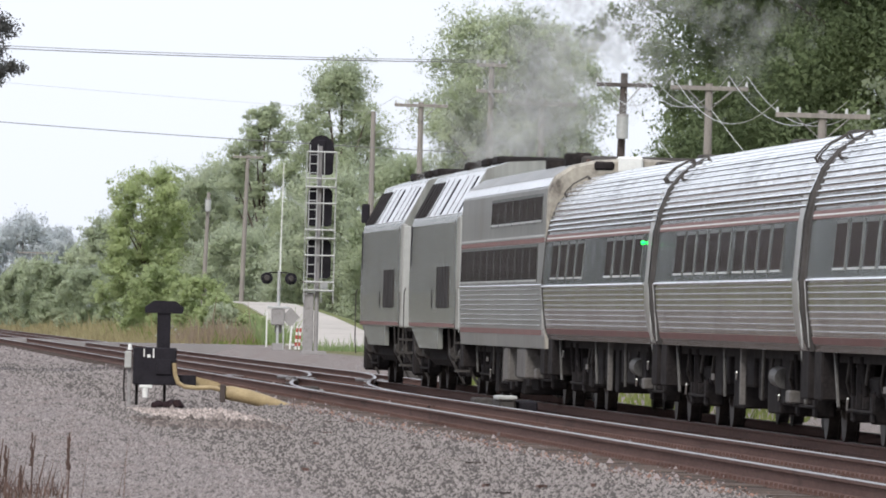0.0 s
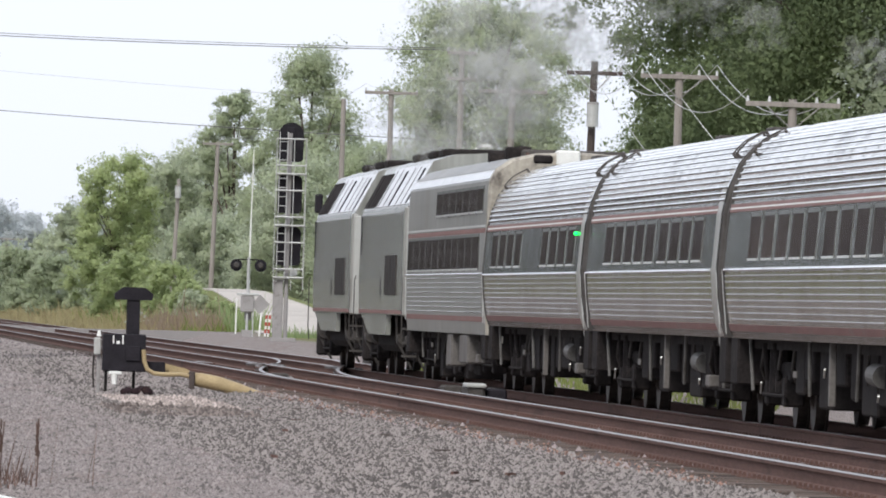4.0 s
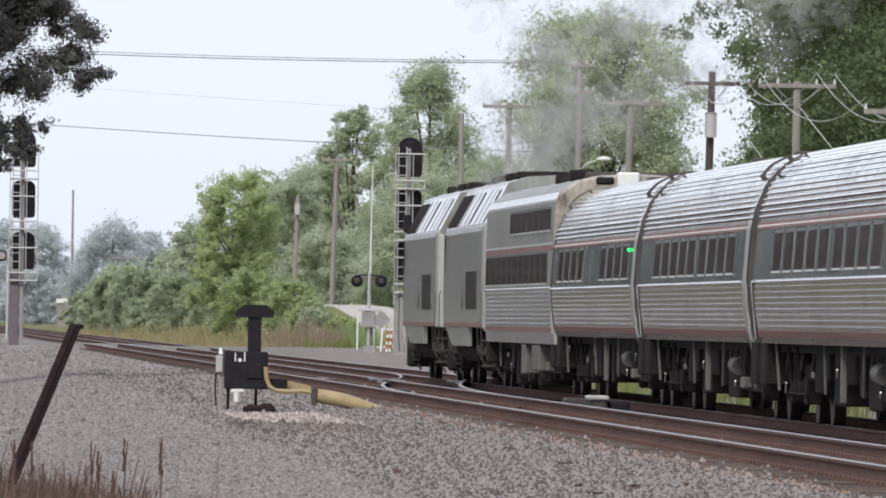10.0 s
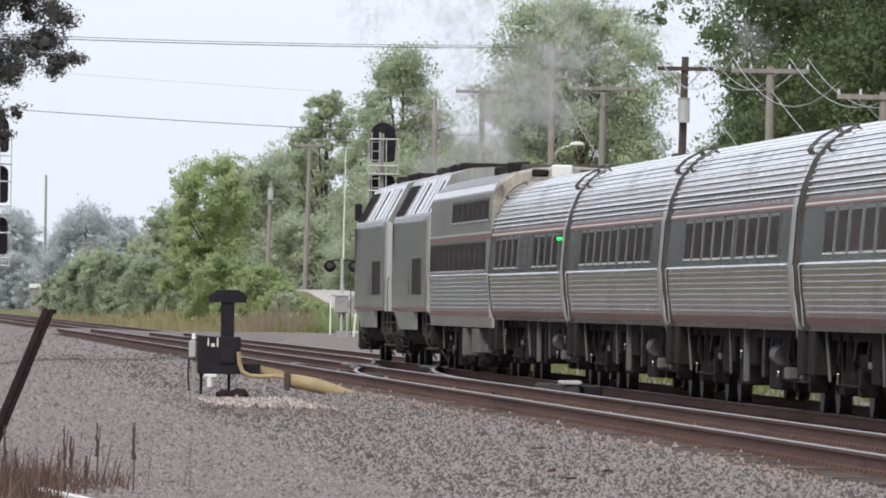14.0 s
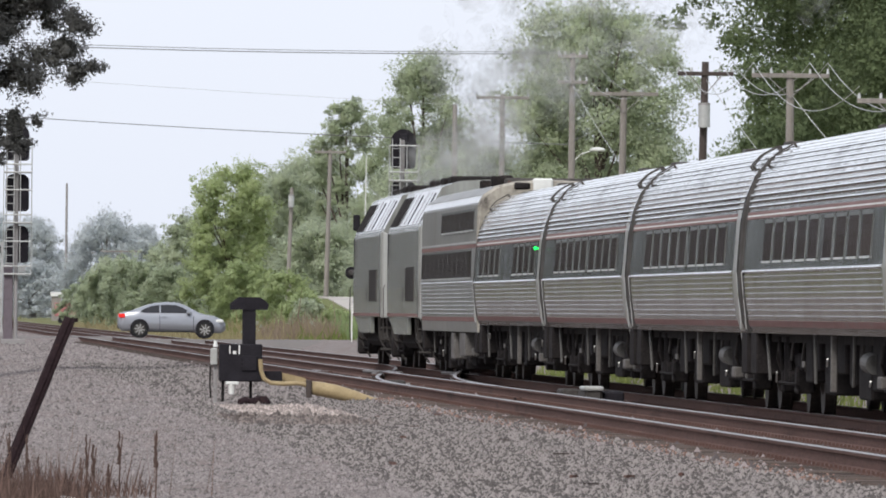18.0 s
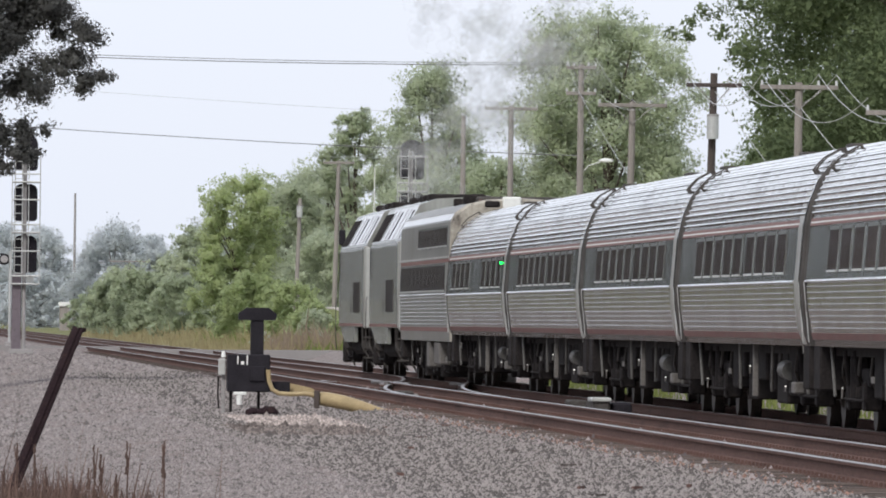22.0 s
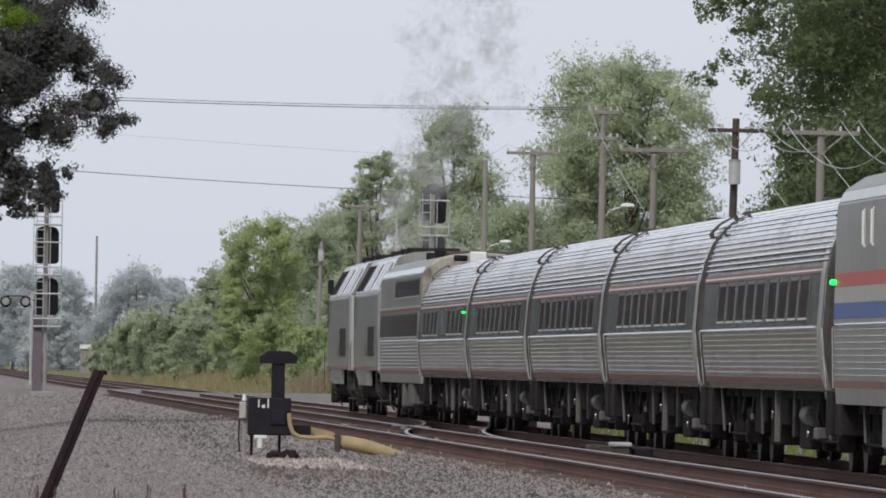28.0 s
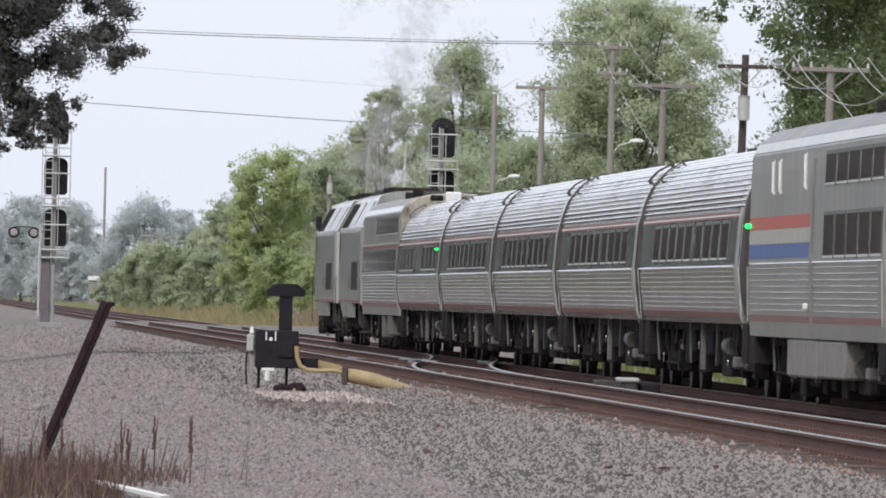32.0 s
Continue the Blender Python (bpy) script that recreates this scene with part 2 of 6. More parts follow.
TIE = mat("weathered_tie", (0.085, 0.065, 0.056), 0.95, 0.0, 0.25, 4, 40, 0.4, (0.14, 0.11, 0.095), 0.2, per_object=0.3)
CONCRETE = mat("pale_sandy_road", (0.44, 0.405, 0.37), 0.9, 0.0, 0.14, 0.4, 20, 0.2, (0.33, 0.30, 0.27), 0.3)
ASPHALT = mat("worn_asphalt", (0.20, 0.185, 0.18), 0.9, 0.0, 0.12, 0.4, 25, 0.2, (0.18, 0.175, 0.17), 0.25)
ALLOY = mat("signal_alloy", (0.48, 0.48, 0.47), 0.5, 0.4, 0.12, 3, 25, 0.05, (0.3, 0.28, 0.26), 0.15)
MAST = mat("signal_mast_grey", (0.30, 0.285, 0.28), 0.65, 0.2, 0.15, 2, 20, 0.05, (0.2, 0.18, 0.17), 0.2)
WOOD = mat("grey_weathered_wood", (0.26, 0.235, 0.215), 0.9, 0.0, 0.2, 2, 25, 0.3, (0.17, 0.145, 0.13), 0.2, (4, 4, 0.3))
DARK_WOOD = mat("dark_treated_wood", (0.075, 0.06, 0.055), 0.9, 0.0, 0.25, 2, 25, 0.3, stretch=(4, 4, 0.3))
WIRE = mat("cable", (0.20, 0.20, 0.21), 0.6, 0.2, 0.1)
PALE_WIRE = mat("pale_cable", (0.50, 0.50, 0.50), 0.5, 0.3, 0.1)
WHITE_PAINT = mat("white_paint", (0.70, 0.70, 0.67), 0.55, 0.0, 0.10, 4, 30, 0.05, (0.45, 0.41, 0.36), 0.15)
YELLOW = mat("ochre_hose", (0.35, 0.27, 0.15), 0.5, 0.0, 0.18, 4, 30, 0.1, (0.30, 0.22, 0.13), 0.3)
RUST = mat("rusty_steel_post", (0.026, 0.017, 0.019), 0.9, 0.0, 0.3, 6, 40, 0.3, (0.05, 0.03, 0.027), 0.2, spec=0.05)
CAR_GLASS = mat("dark_car_glass", (0.02, 0.02, 0.024), 0.06, 0.0, 0.1, 2, 10, spec=0.5)
CAR_PAINT = mat("silver_car_paint", (0.36, 0.37, 0.40), 0.28, 0.55, 0.04, 2, 20)
TYRE = mat("tyre_rubber", (0.02, 0.02, 0.021), 0.85, 0.0, 0.2, 6, 30)
TRAILER = mat("faded_red_trailer", (0.42, 0.17, 0.17), 0.6, 0.0, 0.12, 1, 10)
TAIL = mat("red_tail_lamp", (0.5, 0.02, 0.02), 0.25, glow=((1.0, 0.05, 0.03), 0.4))
BARK = mat("bark", (0.12, 0.095, 0.08), 0.95, 0.0, 0.3, 2, 18, 0.6, (0.07, 0.06, 0.05), 0.2, (3, 3, 0.5))
DRY = mat("dry_weed", (0.115, 0.075, 0.062), 0.9, 0.0, 0.2, 3, 30, per_island=0.7)
SMOKE = smoke_mat("exhaust_haze", (0.44, 0.445, 0.44), 0.092)


# ---- mesh helpers ----
def part(name, bm, material, parent, label=""):
    """Link a bmesh as one mesh object under a thing or a part."""
    me = bpy.data.meshes.new(name)
    bm.to_mesh(me)
    bm.free()
    me.materials.append(material)
    ob = new(name, me)
    ob.parent = parent
    return tagged(ob, label)


def alone(name, bm, material, label="", category="", group="", kind=""):
    ob = part(name, bm, material, None)
    return tagged(ob, label, category, group, kind)


def thing(name, label, category, at=(0, 0, 0), turn=0.0, group="", kind=""):
    ob = new(name)
    ob.empty_display_size = 0.2
    ob.matrix_basis = pose(*at, 0, 0, turn)
    return tagged(ob, label, category, group, kind)


def box(bm, x0, x1, y0, y1, z0, z1, bevel=0.0):
    v = bmesh.ops.create_cube(bm, size=1.0, matrix=Matrix.Translation(((x0 + x1) / 2, (y0 + y1) / 2, (z0 + z1) / 2))
                              @ Matrix.Diagonal((abs(x1 - x0), abs(y1 - y0), abs(z1 - z0), 1)))["verts"]
    if bevel:
        e = list({e for q in v for e in q.link_edges})
        bmesh.ops.bevel(bm, geom=e, offset=bevel, segments=1, affect="EDGES")
    return bm


def bx(*args):
    return box(bmesh.new(), *args)


def rod(bm, p0, p1, r0, r1=None, seg=8):
    p0, p1 = Vector(p0), Vector(p1)
    d = p1 - p0
    m = Matrix.Translation((p0 + p1) / 2) @ d.to_track_quat("Z", "Y").to_matrix().to_4x4()
    bmesh.ops.create_cone(bm, cap_ends=True, segments=seg, radius1=r0, radius2=r0 if r1 is None else r1, depth=d.length, matrix=m)
    return bm


def rd(*args, **kw):
    return rod(bmesh.new(), *args, **kw)


def tube(bm, pts, r, seg=6):
    """A tube of one radius (or one a point) along points."""
    pts = [Vector(q) for q in pts]
    rs = r if isinstance(r, (list, tuple)) else [r] * len(pts)
    rings = []
    for i, q in enumerate(pts):
        d = (pts[min(i + 1, len(pts) - 1)] - pts[max(i - 1, 0)]).normalized()
        up = Vector((0, 0, 1)) if abs(d.z) < 0.95 else Vector((1, 0, 0))
        s = d.cross(up).normalized()
        u = s.cross(d)
        rings.append([bm.verts.new(q + (s * math.cos(k * math.tau / seg) + u * math.sin(k * math.tau / seg)) * rs[i]) for k in range(seg)])
    for a_, b_ in zip(rings, rings[1:]):
        for k in range(seg):
            bm.faces.new((a_[k], a_[(k + 1) % seg], b_[(k + 1) % seg], b_[k]))
    bm.faces.new(rings[0][::-1])
    bm.faces.new(rings[-1])
    return bm


def loft(bm, profile, y0, y1, steps=1, closed=True, caps=True):
    """Sweep a profile of (x, z) along y."""
    n = len(profile)
    rings = [[bm.verts.new((x, y0 + (y1 - y0) * i / steps, z)) for x, z in profile] for i in range(steps + 1)]
    for a_, b_ in zip(rings, rings[1:]):
        for k in range(n if closed else n - 1):
            bm.faces.new((a_[k], a_[(k + 1) % n], b_[(k + 1) % n], b_[k]))
    if caps and closed:
        bm.faces.new(rings[0][::-1])
        bm.faces.new(rings[-1])
    return bm


def lf(*args, **kw):
    return loft(bmesh.new(), *args, **kw)


def prism(bm, outline, z0, z1):
    """A flat outline of (x, y) raised from z0 to z1."""
    lo = [bm.verts.new((x, y, z0)) for x, y in outline]
    hi = [bm.verts.new((x, y, z1)) for x, y in outline]
    n = len(lo)
    bm.faces.new(lo[::-1])
    bm.faces.new(hi)
    for k in range(n):
        bm.faces.new((lo[k], lo[(k + 1) % n], hi[(k + 1) % n], hi[k]))
    return bm


def smooth(ob):
    ob.data.polygons.foreach_set("use_smooth", [True] * len(ob.data.polygons))
    return ob


def raw(name, verts, faces, material):
    me = bpy.data.meshes.new(name)
    me.from_pydata(verts.tolist(), [], faces.tolist())
    me.materials.append(material)
    return me


# ---- ground, tracks, road ----
T1, T2, Z1, Z2, GAUGE = -4.11, 0.0, 0.122, 0.0, 1.51
ROAD_Y = 546.0


def soft_step(a_, b_, x):
    t = min(1.0, max(0.0, (x - a_) / (b_ - a_)))
    return t * t * (3 - 2 * t)


def ground_z(x, y):
    """Height of the ground: gravel yard, raised track bed, low ditch and a grassy rise."""
    yard = -0.42 + 0.05 * noise.noise((x * 0.35, y * 0.06, 0))
    z = yard + (-0.15 - yard) * soft_step(-11.6, -8.9, x) + (Z1 - 0.05) * soft_step(-6.9, -5.9, x)
    z += -Z1 * 1.0 * soft_step(-2.9, -1.6, x)
    z += -0.30 * soft_step(1.7, 3.4, x) + 0.42 * soft_step(4.2, 6.0, x)
    near_road = math.exp(-((y - ROAD_Y) / 9.0) ** 2)
    z += near_road * (0.08 - z) * soft_step(5.5, 3.5, abs(x - 1) - 4) * (1.0 if abs(x - 1) > 5 else 0.0)
    z += 0.02 * noise.noise((x * 1.1, y * 0.4, 3))
    return z


def build_ground():
    xs = np.concatenate([[-3000, -900, -300, -120, -60, -40, -30, -22, -18], np.arange(-16, -8.4, 0.5), np.arange(-8.4, 8, 0.3),
                         np.arange(8, 30, 2), [30, 40, 60, 120, 300, 900, 3000]])
    ys = np.concatenate([[-3000, -600, -100, -20, 0, 30, 60, 80], np.arange(90, 260, 1.5), np.arange(260, 620, 4), np.arange(620, 1500, 25),
                         [1500, 1700, 2000, 2600, 3500, 4900]])
    v = np.array([(x, y, ground_z(x, y)) for y in ys for x in xs])
    n = len(xs)
    f = np.array([(j * n + i, j * n + i + 1, (j + 1) * n + i + 1, (j + 1) * n + i) for j in range(len(ys) - 1) for i in range(n - 1)])
    m = bpy.data.materials.new("gravel_and_grass")
    m.use_nodes = True
    nd, l = m.node_tree.nodes, m.node_tree.links
    p = nd["Principled BSDF"]
    p.inputs["Roughness"].default_value = 0.95
    p.inputs["Specular IOR Level"].default_value = 0.2
    tc = nd.new("ShaderNodeTexCoord")

    def nz(scale, detail=4):
        t = nd.new("ShaderNodeTexNoise")
        t.inputs["Scale"].default_value, t.inputs["Detail"].default_value = scale, detail
        l.new(tc.outputs["Object"], t.inputs["Vector"])
        return t.outputs["Fac"]

    def ramp(src, lo, hi, c0, c1):
        r = nd.new("ShaderNodeMapRange")
        r.inputs["From Min"].default_value, r.inputs["From Max"].default_value = lo, hi
        l.new(src, r.inputs["Value"])
        x = nd.new("ShaderNodeMix")
        x.data_type = "RGBA"
        l.new(r.outputs[0], x.inputs["Factor"])
        for key, c in (("A", c0), ("B", c1)):
            if isinstance(c, tuple):
                x.inputs[key].default_value = (*c, 1)
            else:
                l.new(c, x.inputs[key])
        return x.outputs["Result"]

    vo = nd.new("ShaderNodeTexVoronoi")
    vo.inputs["Scale"].default_value = 36
    l.new(tc.outputs["Object"], vo.inputs["Vector"])
    bw = nd.new("ShaderNodeSeparateColor")
    l.new(vo.outputs["Color"], bw.inputs[0])
    stones = ramp(bw.outputs[0], 0.0, 1.0, (0.13, 0.108, 0.10), (0.37, 0.325, 0.31))
    blot = nd.new("ShaderNodeTexNoise")
    blot.inputs["Scale"].default_value, blot.inputs["Detail"].default_value, blot.inputs["Roughness"].default_value = 1.0, 6, 0.7
    bm_ = nd.new("ShaderNodeMapping")
    bm_.inputs["Scale"].default_value = (1.6, 0.12, 1.0)
    l.new(tc.outputs["Object"], bm_.inputs["Vector"])
    l.new(bm_.outputs[0], blot.inputs["Vector"])
    soil = ramp(nz(9), 0.3, 0.7, (0.17, 0.13, 0.118), (0.29, 0.24, 0.225))
    patches = ramp(blot.outputs["Fac"], 0.48, 0.66, stones, soil)
    grass = ramp(nz(0.22), 0.35, 0.65, ramp(nz(5), 0.3, 0.7, (0.10, 0.13, 0.04), (0.18, 0.19, 0.08)), (0.19, 0.17, 0.085))
    sx = nd.new("ShaderNodeSeparateXYZ")
    l.new(tc.outputs["Object"], sx.inputs[0])
    wob = nd.new("ShaderNodeMath")
    wob.operation = "MULTIPLY_ADD"
    l.new(nz(0.5), wob.inputs[0])
    wob.inputs[1].default_value = 2.5
    far = nd.new("ShaderNodeMapRange")
    far.inputs["From Min"].default_value, far.inputs["From Max"].default_value = 540, 575
    far.inputs["To Min"].default_value, far.inputs["To Max"].default_value = -4.5, 0.0
    l.new(sx.outputs["Y"], far.inputs["Value"])
    plus = nd.new("ShaderNodeMath")
    l.new(sx.outputs["X"], plus.inputs[0])
    l.new(far.outputs[0], plus.inputs[1])
    l.new(plus.outputs[0], wob.inputs[2])
    right = ramp(wob.outputs[0], 4.4, 5.4, patches, grass)
    left = nd.new("ShaderNodeMapRange")
    left.inputs["From Min"].default_value, left.inputs["From Max"].default_value = -22, -19
    l.new(wob.outputs[0], left.inputs["Value"])
    al = nd.new("ShaderNodeMix")
    al.data_type = "RGBA"
    l.new(left.outputs[0], al.inputs["Factor"])
    l.new(grass, al.inputs["A"])
    l.new(right, al.inputs["B"])
    l.new(al.outputs["Result"], p.inputs["Base Color"])
    b = nd.new("ShaderNodeBump")
    b.inputs["Strength"].default_value, b.inputs["Distance"].default_value = 0.8, 0.04
    l.new(vo.outputs["Distance"], b.inputs["Height"])
    l.new(b.outputs[0], p.inputs["Normal"])
    ob = new("ground", raw("ground", v, f, m))
    smooth(ob)
    return tagged(ob, "grey gravel yard and grassy verge beside the railway", "ground", kind="structure")


build_ground()


def scatter(name, count, area, size, material, label, category, seed=1, lift=0.3, zf=None):
    """Loose stones, each a small uneven lump bedded in the ground, in one mesh."""
    rng = np.random.default_rng(seed)
    base = np.array([(1, 0, -0.25), (-1, 0, -0.25), (0, 1, -0.25), (0, -1, -0.25), (0, 0, 0.8)])
    tri = np.array([(0, 2, 4), (2, 1, 4), (1, 3, 4), (3, 0, 4)])
    vs, fs = [], []
    x0, x1, y0, y1 = area
    for i in range(count):
        x, y = rng.uniform(x0, x1), rng.uniform(y0, y1)
        s = size * rng.lognormal(0, 0.35)
        a_ = rng.uniform(0, math.tau)
        c, d = math.cos(a_), math.sin(a_)
        q = base * (s * rng.uniform(0.7, 1.3, (5, 3)))
        q = np.stack([q[:, 0] * c - q[:, 1] * d, q[:, 0] * d + q[:, 1] * c, q[:, 2]], 1)
        vs.append(q + (x, y, (zf or ground_z)(x, y) + lift * s))
        fs.append(tri + 5 * i)
    ob = new(name, raw(name, np.concatenate(vs), np.concatenate(fs), material))
    return tagged(ob, label, category, kind="stuff")


scatter("yard_stones", 30000, (-12.8, -8.8, 94, 180), 0.0115, YARD_STONE, "fine grey crushed stones over the gravel yard", "gravel", 3)
scatter("shoulder_stones", 60000, (-9.2, -5.40, 88, 196), 0.0145, STONE, "coarse grey crushed stones heaped on the track shoulder", "gravel", 4)
scatter("far_shoulder_stones", 9000, (-8.6, -5.5, 196, 340), 0.023, STONE, "coarse grey crushed stones along the track shoulder", "gravel", 14)
scatter("far_yard_stones", 13000, (-13.9, -8.4, 178, 345), 0.019, YARD_STONE, "fine grey stones over the far gravel yard", "gravel", 15)
scatter("track_ballast_stones", 9000, (-6.0, -1.0, 110, 330), 0.024, BALLAST, "brown-grey ballast stones between the rails", "ballast", 5)
scatter("distant_yard_stones", 5000, (-14.5, -5.5, 340, 538), 0.03, YARD_STONE, "loose grey stones before the grade crossing", "gravel", 6)
scatter("soil_crumbs", 1500, (-5.75, -5.25, 104, 150), 0.013, SOIL, "red-brown soil and rust crumbs beside the near rail", "soil", 16, 0.5)
scatter("soil_crumbs", 1100, (-5.95, -5.35, 150, 200), 0.014, SOIL, "red-brown soil and rust crumbs beside the near rail", "soil", 17, 0.5)

RAIL_PROFILE = [(-0.07, -0.172), (0.07, -0.172), (0.07, -0.158), (0.012, -0.135), (0.012, -0.045), (0.036, -0.035), (0.036, -0.008), (0.028, -0.003),
                (-0.028, -0.003), (-0.036, -0.008), (-0.036, -0.035), (-0.012, -0.045), (-0.012, -0.135), (-0.07, -0.158)]


def sweep_rail(pts, owner, label):
    """A rail with its polished head along points (x, y, z of the head)."""
    bm, top = bmesh.new(), bmesh.new()
    rings, heads = [], []
    for i, q in enumerate(pts):
        d = Vector(pts[min(i + 1, len(pts) - 1)]) - Vector(pts[max(i - 1, 0)])
        s = Vector((d.y, -d.x, 0)).normalized()
        rings.append([bm.verts.new(Vector(q) + s * x + Vector((0, 0, z))) for x, z in RAIL_PROFILE])
        heads.append([top.verts.new(Vector(q) + s * x + Vector((0, 0, z))) for x, z in ((-0.036, -0.006), (-0.027, 0.0015), (0.027, 0.0015), (0.036, -0.006))])
    n = len(RAIL_PROFILE)
    for a_, b_ in zip(rings, rings[1:]):
        for k in range(n):
            bm.faces.new((a_[k], a_[(k + 1) % n], b_[(k + 1) % n], b_[k]))
    for a_, b_ in zip(heads, heads[1:]):
        for k in range(3):
            top.faces.new((a_[k], a_[k + 1], b_[k + 1], b_[k]))
    bm.faces.new(rings[0][::-1])
    bm.faces.new(rings[-1])
    ob = part("rail", bm, RAIL_SIDE, owner, label)
    part("rail_head", top, RAIL_TOP, ob, "bright polished running surface")
    return ob


track_near = thing("track_near", "near railway track with rusty rails on wooden ties", "track", kind="structure")
track_far = thing("track_far", "far railway track that the train runs on", "track", kind="structure")
for owner, x, z in ((track_near, T1, Z1), (track_far, T2, Z2)):
    for side in (-1, 1):
        sweep_rail([(x + side * GAUGE / 2, y, z) for y in (-200, 60, 150, 300, 600, 1200, 2500)], owner, "rust-brown steel rail")

# crossover from the near track to the far one
CROSS_A, CROSS_B = 204.0, 321.0


def cross_at(t):
    u = t * t * (3 - 2 * t)
    return T1 + (T2 - T1) * u, CROSS_A + (CROSS_B - CROSS_A) * t, Z1 + (Z2 - Z1) * u


crossover = thing("crossover", "crossover track linking the two railway tracks", "track", kind="structure")
for side in (-1, 1):
    pts = []
    for i in range(41):
        x, y, z = cross_at(i / 40)
        pts.append((x + side * GAUGE / 2, y, z + 0.004))
    sweep_rail(pts, crossover, "curved crossover rail")


def guard_rail(x, y, z, length, flare):
    pts = []
    for i in range(11):
        u = i / 10 * 2 - 1
        pts.append((x + flare * max(0, abs(u) - 0.6) * 0.5, y + u * length / 2, z))
    sweep_rail(pts, crossover, "short guard rail with flared ends")


guard_rail(T1 - GAUGE / 2 + 0.14, 252, Z1 + 0.01, 5.5, 1.0)
guard_rail(T2 + GAUGE / 2 - 0.14, 276, Z2 + 0.01, 5.5, -1.0)

def strip(bm, line, half, drop, flare):
    """A ribbon along a line of (x, y, z, half width), with sides that fall away."""
    prev = None
    for i, q in enumerate(line):
        d = Vector(line[min(i + 1, len(line) - 1)][:3]) - Vector(line[max(i - 1, 0)][:3])
        s = Vector((-d.y, d.x, 0)).normalized() * (q[3] * half)
        q = Vector(q[:3])
        low = Vector((0, 0, -drop))
        rim = [bm.verts.new(q + s * flare + low), bm.verts.new(q + s), bm.verts.new(q - s), bm.verts.new(q - s * flare + low)]
        if prev:
            for k in range(3):
                bm.faces.new((prev[k], prev[k + 1], rim[k + 1], rim[k]))
        prev = rim
    return bm


LEVEL = [(-60, ROAD_Y, 0.02, 3.6), (-20, ROAD_Y, 0.06, 3.6), (-8, ROAD_Y, 0.10, 3.6), (-5.6, ROAD_Y, 0.115, 3.6), (-2.6, ROAD_Y, 0.115, 3.6), (-1.2, ROAD_Y, 0.03, 3.6), (1.2, ROAD_Y, 0.03, 3.6),
         (5, ROAD_Y, 0.06, 3.6), (12, ROAD_Y, 0.08, 3.6), (60, ROAD_Y, 0.3, 3.6)]
RISE = [(11.1, ROAD_Y + 2, 0.085, 2.6), (11.2, ROAD_Y + 16, 0.20, 2.5), (11.4, ROAD_Y + 36, 0.72, 2.2), (11.5, ROAD_Y + 64, 1.40, 1.75), (11.5, ROAD_Y + 104, 2.05, 1.4), (11.5, ROAD_Y + 130, 2.15, 1.4)]
alone("road", strip(bmesh.new(), LEVEL, 1.0, 0.5, 1.06), ASPHALT, "pale worn asphalt road over the grade crossing", "road", kind="structure")
alone("side_road", strip(bmesh.new(), RISE, 1.0, 0.3, 1.02), CONCRETE, "pale sandy side road climbing away", "road", kind="structure")
BANK = mat("grass_bank", (0.13, 0.15, 0.05), 0.95, 0.0, 0.25, 0.5, 6, 0.3, (0.24, 0.20, 0.10), 0.3)
alone("road_bank", strip(bmesh.new(), [(x, y, z - 0.06, w + 0.7) for x, y, z, w in RISE], 1.0, 2.6, 1.3), BANK, "grassy bank under the side road", "bank", kind="structure")


# frogs and tie plates
FROG_STEEL = mat("frog_casting", (0.17, 0.155, 0.15), 0.5, 0.5, 0.2, 2, 25, 0.1, (0.10, 0.075, 0.065), 0.3)
for x, y, z, lean in ((T1 + GAUGE / 2, 252.0, Z1, 0.045), (T2 - GAUGE / 2, 273.0, Z2, 0.045)):
    frog = thing("track_frog", "grey cast frog where two rails cross", "track frog", (x, y, z))
    bm = bmesh.new()
    for s in (-1, 1):
        tube(bm, [(s * 0.24, -3.4, -0.02), (s * 0.10, -1.8, -0.02), (s * 0.10 + lean, 1.2, -0.02), (s * 0.30 + lean, 3.0, -0.02)], 0.04, 6)
    part("wing_rail", bm, FROG_STEEL, frog, "flared wing rails")
    part("casting", bx(-0.17, 0.17, -1.6, 1.4, -0.15, -0.03, 0.02), FROG_STEEL, frog)
    part("frog_point", prism(bmesh.new(), [(-0.02, -1.0), (0.02, -1.0), (0.09, 2.2), (-0.05, 2.2)], -0.12, 0.004), RAIL_TOP, frog, "polished frog point")
    for k in range(4):
        part("bolt", rd((-0.19, -1.2 + 0.7 * k, -0.08), (0.19, -1.2 + 0.7 * k, -0.08), 0.025, 0.025, 6), RAIL_SIDE, frog)
for owner, x, z, y0, many in ((track_near, T1, Z1, 96.0, 300), (track_far, T2, Z2, 150.0, 280)):
    bm = bmesh.new()
    for k in range(many):
        y = y0 + 0.53 * k
        for side in (-1, 1):
            xr = x + side * GAUGE / 2
            box(bm, xr - 0.17, xr + 0.17, y - 0.09, y + 0.09, z - 0.178, z - 0.168)
            for q in (-0.10, 0.10):
                box(bm, xr + q - 0.014, xr + q + 0.014, y - 0.06, y - 0.03, z - 0.17, z - 0.135)
    tagged(part("tie_plates", bm, RAIL_SIDE, owner, "rusty tie plates with spikes"), kind="stuff")

# splinters of wood and scale on the gravel
rng = random.Random(77)
